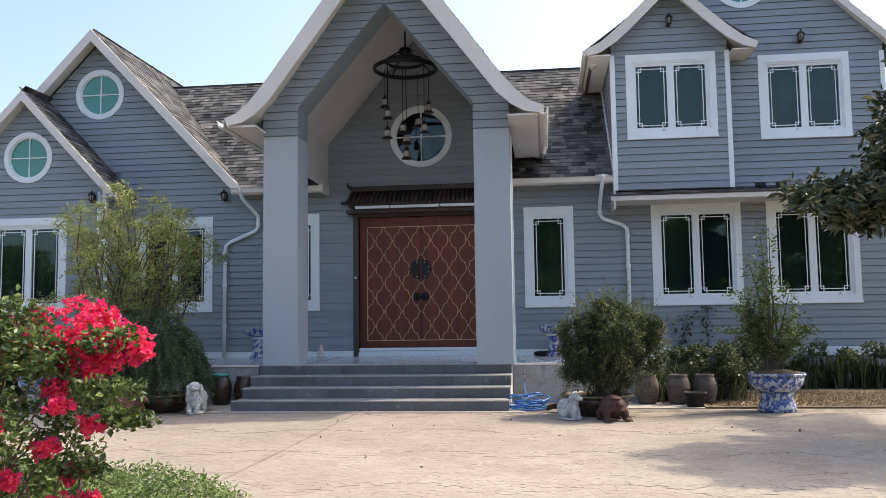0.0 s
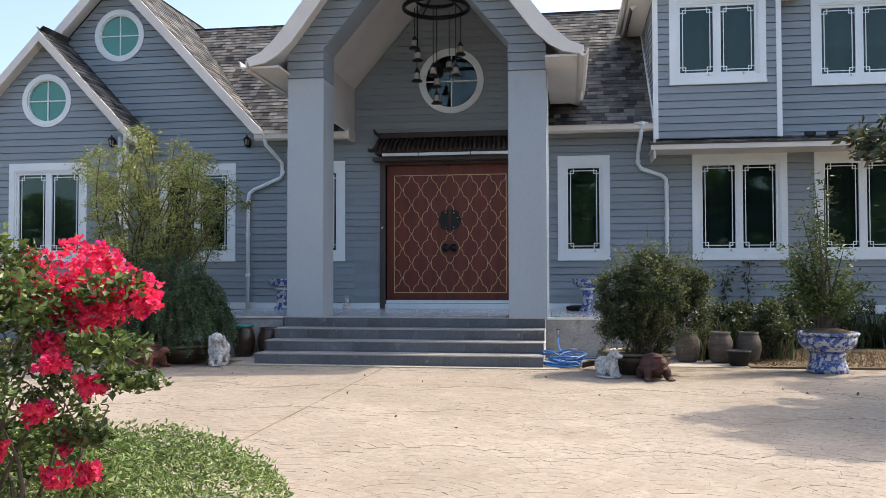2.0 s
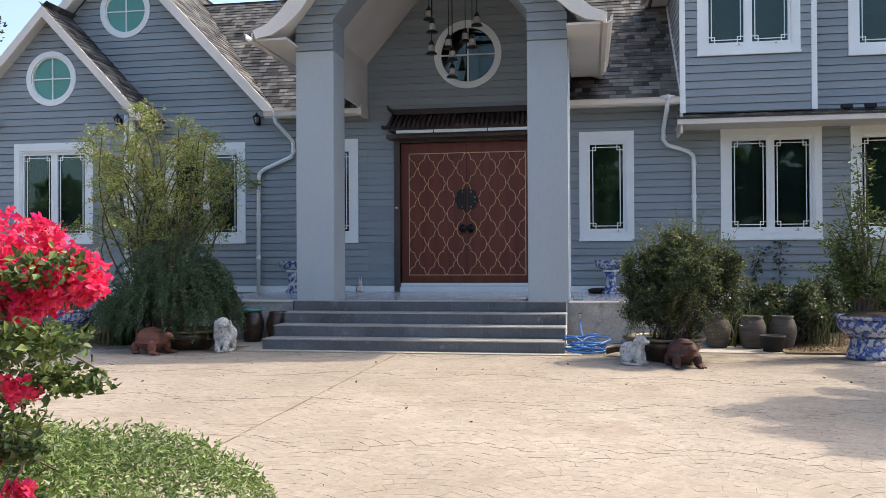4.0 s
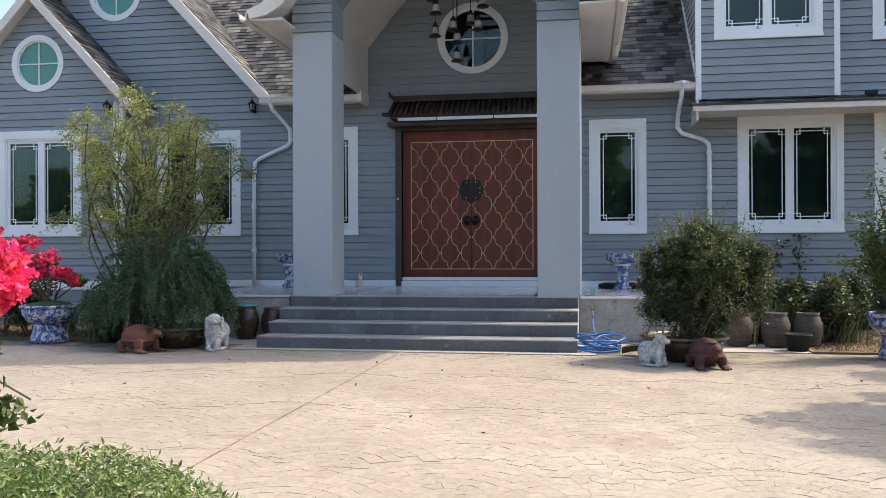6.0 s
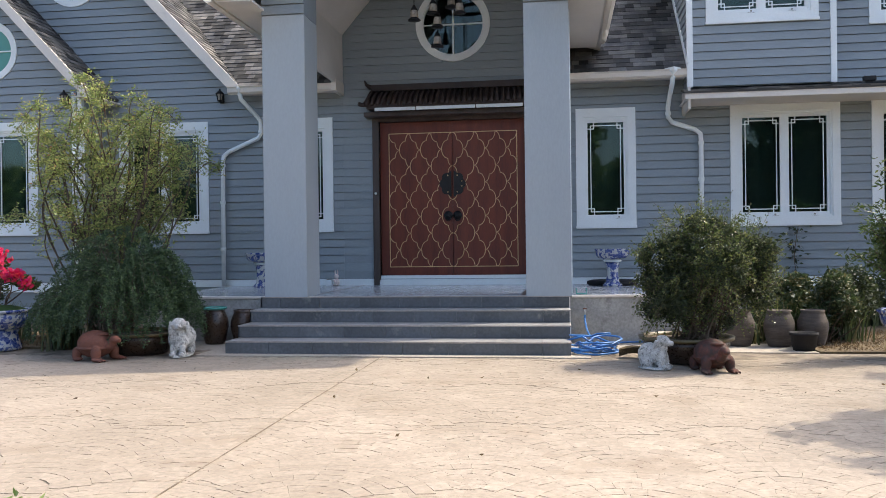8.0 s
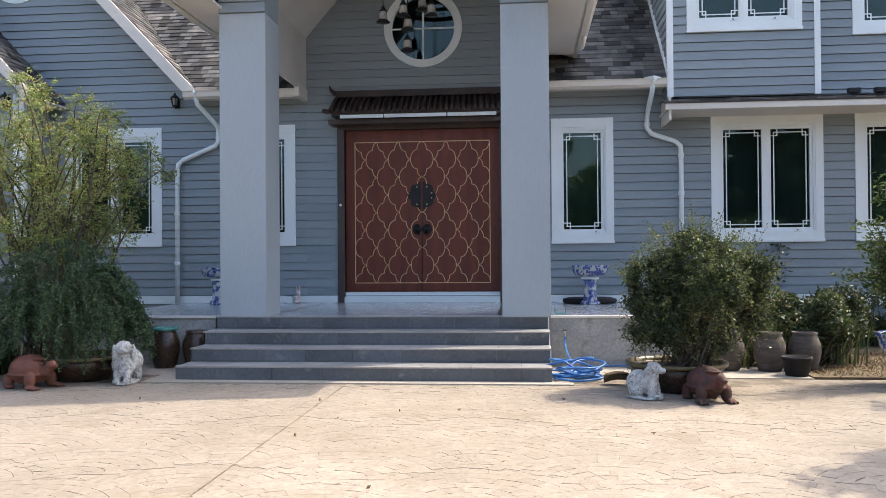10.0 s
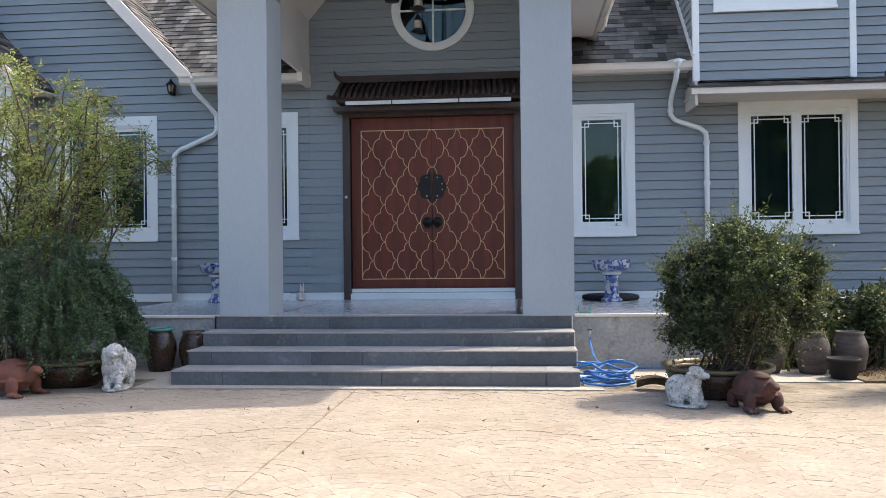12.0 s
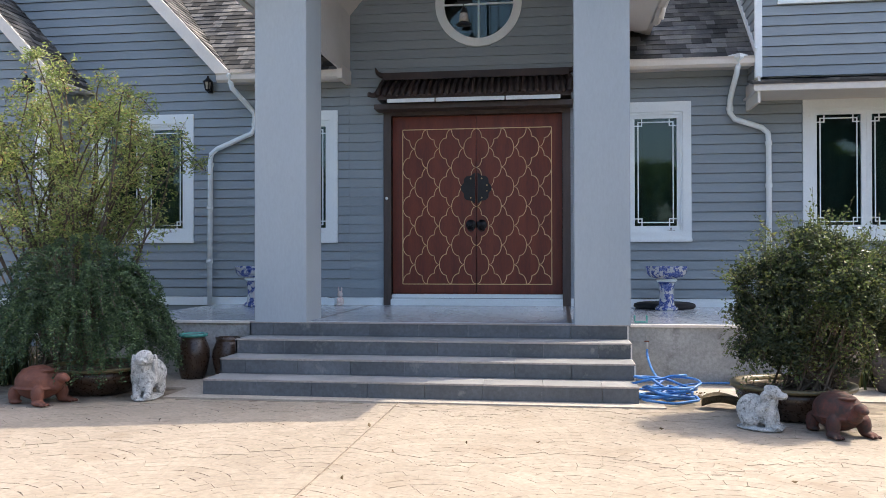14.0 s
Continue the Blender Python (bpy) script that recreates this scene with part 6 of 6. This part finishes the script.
for a, z0, ln, rise in ends:
    s = Vector((0, 0, z0))
    e = Vector((ln * math.cos(a), ln * math.sin(a), z0 + rise))
    pts = smooth_path([s, s.lerp(e, 0.5) + Vector((0, 0, 0.25)), e], 7)
    tube(bm, pts, [0.05 * (1 - i / len(pts)) + 0.006 for i in range(len(pts))], 6)
    for q in pts[8:]:
        for _ in range(6):
            tw = Vector((rng.normal(), rng.normal(), rng.normal() * 0.5)).normalized() * rng.uniform(0.1, 0.34)
            tube(bm, [q, q + tw], 0.004, 3, False)
            for f in range(26):
                P.append(tuple(q + tw * rng.uniform(0.35, 1.05) + Vector((rng.normal(), rng.normal(), rng.normal())) * 0.045))
part("limbwork", bm, M_BARK, tr, smooth=True)
foliage("crown", P, 0.132, L_TREE, tr, 52, 2.5, 0.0, droop=0.3)

# thin trees beyond the wing and a wooded edge behind the forecourt


def far_tree(x, y, h, r, seed, n, size, mat, label, name="far_tree"):
    t = thing(name, (x, y, 0), label, "tree", "trees round the plot")
    rg_ = np.random.default_rng(seed)
    bm_ = bmesh.new()
    tube(bm_, [(0, 0, -0.1), (0.1, 0, h * 0.4), (0, 0.1, h * 0.85)], [0.22, 0.15, 0.05], 8)
    cs, rs = [], []
    for _ in range(16):
        a_ = rg_.uniform(0, 2 * math.pi)
        z_ = rg_.uniform(0.35, 1.0) * h
        q_ = r * rg_.uniform(0.2, 0.9) * math.sin(math.pi * min(1, (z_ / h) * 0.85 + 0.1))
        c_ = (q_ * math.cos(a_), q_ * math.sin(a_), z_)
        cs.append(c_)
        rs.append((r * 0.34, r * 0.34, r * 0.24))
        tube(bm_, [(0, 0, z_ * 0.7), c_], [0.06, 0.015], 5)
    part("trunk", bm_, M_BARK, t, smooth=True)
    foliage("crown", clump(rg_, cs, rs, n, 0.3), size, mat, t, seed, 1.8)
    return t


far_tree(-18.8, 14.0, 10.4, 2.3, 61, 1500, 0.16, L_FAR, "thin tree with sparse pale foliage behind the house")
far_tree(-20.5, 9.0, 8.4, 2.2, 62, 1300, 0.16, L_FAR, "thin tree with sparse pale foliage behind the house")
for k in range(16):
    rr_ = random.Random(70 + k)
    far_tree(-34 + 4.6 * k + rr_.uniform(-1, 1), -31 - rr_.uniform(0, 5), rr_.uniform(6, 8.5), rr_.uniform(3.0, 4.0), 70 + k, 2200, 0.55, L_HEDGE, "leafy green tree at the edge of the plot", "edge_tree")

# plants in the strip by the wall


def strap_plant(name, x, y, n, h, spread, seed, label, mat=L_STRAP, flowers=0):
    t = thing(name, (x, y, 0), label, "garden plant", "plants along the wall")
    rg_ = np.random.default_rng(seed)
    V, F = [], []
    for _ in range(n):
        a = rg_.uniform(0, 2 * math.pi)
        b0 = np.array([rg_.normal() * spread * 0.3, rg_.normal() * spread * 0.3, 0.0])
        out = np.array([math.cos(a), math.sin(a), 0.0])
        s = np.array([-math.sin(a), math.cos(a), 0.0])
        hh, lean, w_ = h * rg_.uniform(0.6, 1.1), spread * rg_.uniform(0.2, 0.9), rg_.uniform(0.009, 0.018)
        k = len(V)
        for i, u in enumerate((0, 0.35, 0.7, 1.0)):
            c = b0 + out * lean * u ** 1.8 + np.array([0, 0, hh * (u - 0.25 * u ** 3)])
            ww = w_ * (1 - u) + 0.002
            V += [tuple(c - s * ww), tuple(c + s * ww)]
        for i in range(3):
            F.append((k + 2 * i, k + 2 * i + 1, k + 2 * i + 3, k + 2 * i + 2))
    from_lists("foliage", V, F, mat, t)
    if flowers:
        c = np.stack([rg_.normal(size=flowers) * spread * 0.6, rg_.normal(size=flowers) * spread * 0.5, h * rg_.uniform(0.7, 1.15, flowers)], 1)
        foliage("blossom", np.repeat(c, 5, 0), 0.035, L_WHITEFL, t, seed, 1.2, 0.3)
    return t


k = 0
for x, y, n, h, sp_, fl_ in ((4.75, 1.75, 90, 0.95, 0.4, 5), (5.1, 1.6, 80, 0.85, 0.4, 3), (5.5, 1.8, 90, 0.9, 0.45, 0), (6.0, 1.7, 80, 0.8, 0.5, 0), (4.6, 1.45, 60, 0.7, 0.3, 2), (6.7, 3.9, 190, 0.9, 0.5, 0), (7.2, 4.1, 190, 0.85, 0.5, 0),
                             (7.8, 3.95, 190, 0.85, 0.5, 0), (8.4, 4.1, 190, 0.9, 0.5, 0), (9.0, 4.0, 190, 0.9, 0.5, 0), (9.6, 3.9, 190, 0.85, 0.5, 0), (-4.95, 0.5, 110, 0.75, 0.42, 8), (-5.2, 0.85, 90, 0.8, 0.45, 5), (-6.4, 1.4, 90, 0.8, 0.5, 0)):
    k += 1
    strap_plant("strap_leaf_plant", x, y, n, h, sp_, 80 + k, "clump of green strap leaves along the house wall", L_DARK if x > 6.3 else L_STRAP, flowers=fl_)
for x, y, h, sd in ((5.65, 1.5, 0.95, 91), (6.05, 1.9, 1.05, 92), (5.3, 2.2, 1.0, 93), (7.0, 4.0, 0.8, 94), (8.2, 4.1, 0.78, 95), (9.4, 4.1, 0.8, 96), (-6.6, 0.9, 0.95, 97), (-7.4, 1.3, 1.0, 98)):
    bush("leafy_shrub", (x, y, 0), lumps(sd, 12, 0, 0, h * 0.6, 0.62 if y > 3.9 else 0.32, 0.28, 0.3, 0.2), 3200, 0.06, L_STRAP if sd % 2 else L_DARK, "low leafy green shrub along the house wall", "shrub", sd, 10, 0.01)


def climber(x, z1, seed):
    t = thing("climbing_stem", (x, YW - 0.14, 0), "thin creeper with dark leaves on the siding", "climber", "climbers")
    rg_ = np.random.default_rng(seed)
    pts = smooth_path([(0, 0, 0), (0.05, 0, 0.6), (-0.04, 0.0, 1.1), (0.03, 0, z1)], 6)
    bm_ = bmesh.new()
    tube(bm_, pts, 0.006, 5)
    part("stem", bm_, M_BARK, t)
    q = np.array([tuple(p) for p in pts for _ in range(7)])
    q += rg_.normal(size=q.shape) * np.array([0.07, 0.02, 0.05])
    q[:, 1] = np.minimum(q[:, 1], 0.03)
    foliage("foliage", q, 0.1, L_DARK, t, seed, 2.2, 0, droop=0.4)
    return t


climber(5.75, 1.5, 101)
climber(6.2, 1.68, 102)

# fallen leaves
rng = np.random.default_rng(111)
lit = thing("fallen_leaves", (0, 0, 0), "scattered dry brown fallen leaves", "leaf litter", kind="stuff")
n = 60
q = np.stack([rng.uniform(-5, 8, n), rng.uniform(-8, 0.3, n), np.full(n, 0.012)], 1)
q2 = np.stack([rng.uniform(5.4, 10, 500), rng.uniform(0.5, 2.4, 500), np.full(500, 0.03)], 1)
q3 = np.stack([rng.normal(2.9, 0.14, 60), rng.normal(0.55, 0.12, 60), np.full(60, 0.02)], 1)
fo = foliage("leaf_litter", np.concatenate([q, q2, q3]), 0.042, L_DRY, lit, 112, 1.8, 0.0)
dg = thing("dry_grass", (0, 0, 0), "sparse dry yellow grass on the lawn strip", "grass", kind="stuff")
q = np.concatenate([np.stack([rng.uniform(5.4, 11, 9000), rng.uniform(0.45, 3.0, 9000), np.full(9000, 0.02)], 1), np.stack([rng.uniform(-9, -4.6, 6000), rng.uniform(0.55, 2.6, 6000), np.full(6000, 0.02)], 1)])
foliage("foliage", q, 0.055, L_DRY, dg, 113, 6.0, 0.9)

# ---- paving stones in fans ----
PX0, PX1, PY0, PY1 = -9.5, 9.5, -14.525, -0.24
FAN, RING = 0.92, 0.115
rnd = random.Random(7)
V, F = [], []
singles = 0
row = 0
cy = PY0 - FAN
while cy < PY1 + 0.1:
    cx = PX0 - FAN + (FAN if row % 2 else 0.0)
    while cx < PX1 + FAN:
        for ring_ in range(8):
            r0 = ring_ * RING
            r1 = r0 + RING
            a = rnd.uniform(0.0, 0.15)
            ja = 0.0
            while a < math.pi * 2:
                da = min(0.62, rnd.uniform(0.11, 0.2) / (r1 - RING * 0.4))
                b = min(a + da, math.pi * 2)
                rm, am = (r0 + r1) / 2, (a + b) / 2
                mx, my = cx + rm * math.cos(am), cy + rm * math.sin(am)
                covered = any((mx - cx - ox) ** 2 + (my - cy + oy) ** 2 < (FAN - 0.1) ** 2 for ox, oy in ((-FAN, FAN / 2), (FAN, FAN / 2), (0, FAN), (-2 * FAN, FAN), (2 * FAN, FAN)))
                a0, b0, a = a, b, b
                jb = rnd.uniform(-0.014, 0.014) if b < 6.2 else 0.0
                jl, ja = ja, jb
                if covered or not (PX0 < mx < PX1 and PY0 < my < PY1) or (-2.75 < mx < 2.5 and my > -0.3) or (-3.42 < mx < 0.72 and -9.62 < my < -8.03):
                    continue
                inset = rnd.choice((0.0003, 0.0004, 0.0006, 0.0024))
                zt = rnd.uniform(-0.0005, 0.0005) - 0.0012 * (row % 4)
                c4 = []
                for rr, aa in ((r0 + inset, a0 + jl), (r1 - inset, a0 - jl), (r1 - inset, b0 - jb), (r0 + inset, b0 + jb)):
                    sh = inset / max(rr, 0.03) * (1 if aa < am else -1)
                    c4.append((cx + rr * math.cos(aa + sh), cy + rr * math.sin(aa + sh)))
                top = [(p_[0], p_[1], zt) for p_ in c4]
                low = [(mx + (p_[0] - mx) * 1.012, my + (p_[1] - my) * 1.012, zt - 0.006) for p_ in c4]
                fs = [(3, 2, 1, 0), (0, 1, 5, 4), (1, 2, 6, 5), (2, 3, 7, 6), (3, 0, 4, 7)]
                if singles < 300 and -0.5 < mx < 3.2 and -5.0 < my < -3.0:
                    from_lists("paving_stone", top + low, fs, M_STONE_ONE, pave)
                    singles += 1
                else:
                    q0 = len(V)
                    V += top + low
                    F += [tuple(q0 + t_ for t_ in f) for f in fs]
        cx += 2 * FAN
    cy += FAN / 2
    row += 1
tagged(from_lists("paving_stones", V, F, M_STONE, pave), kind="stuff")
tagged(finish("paving_seam", boxed(-0.186, -0.18, -9.0, -0.2, -0.02, 0.0042), M_JOINT), "thin straight expansion joint in the paving", "paving", kind="structure")
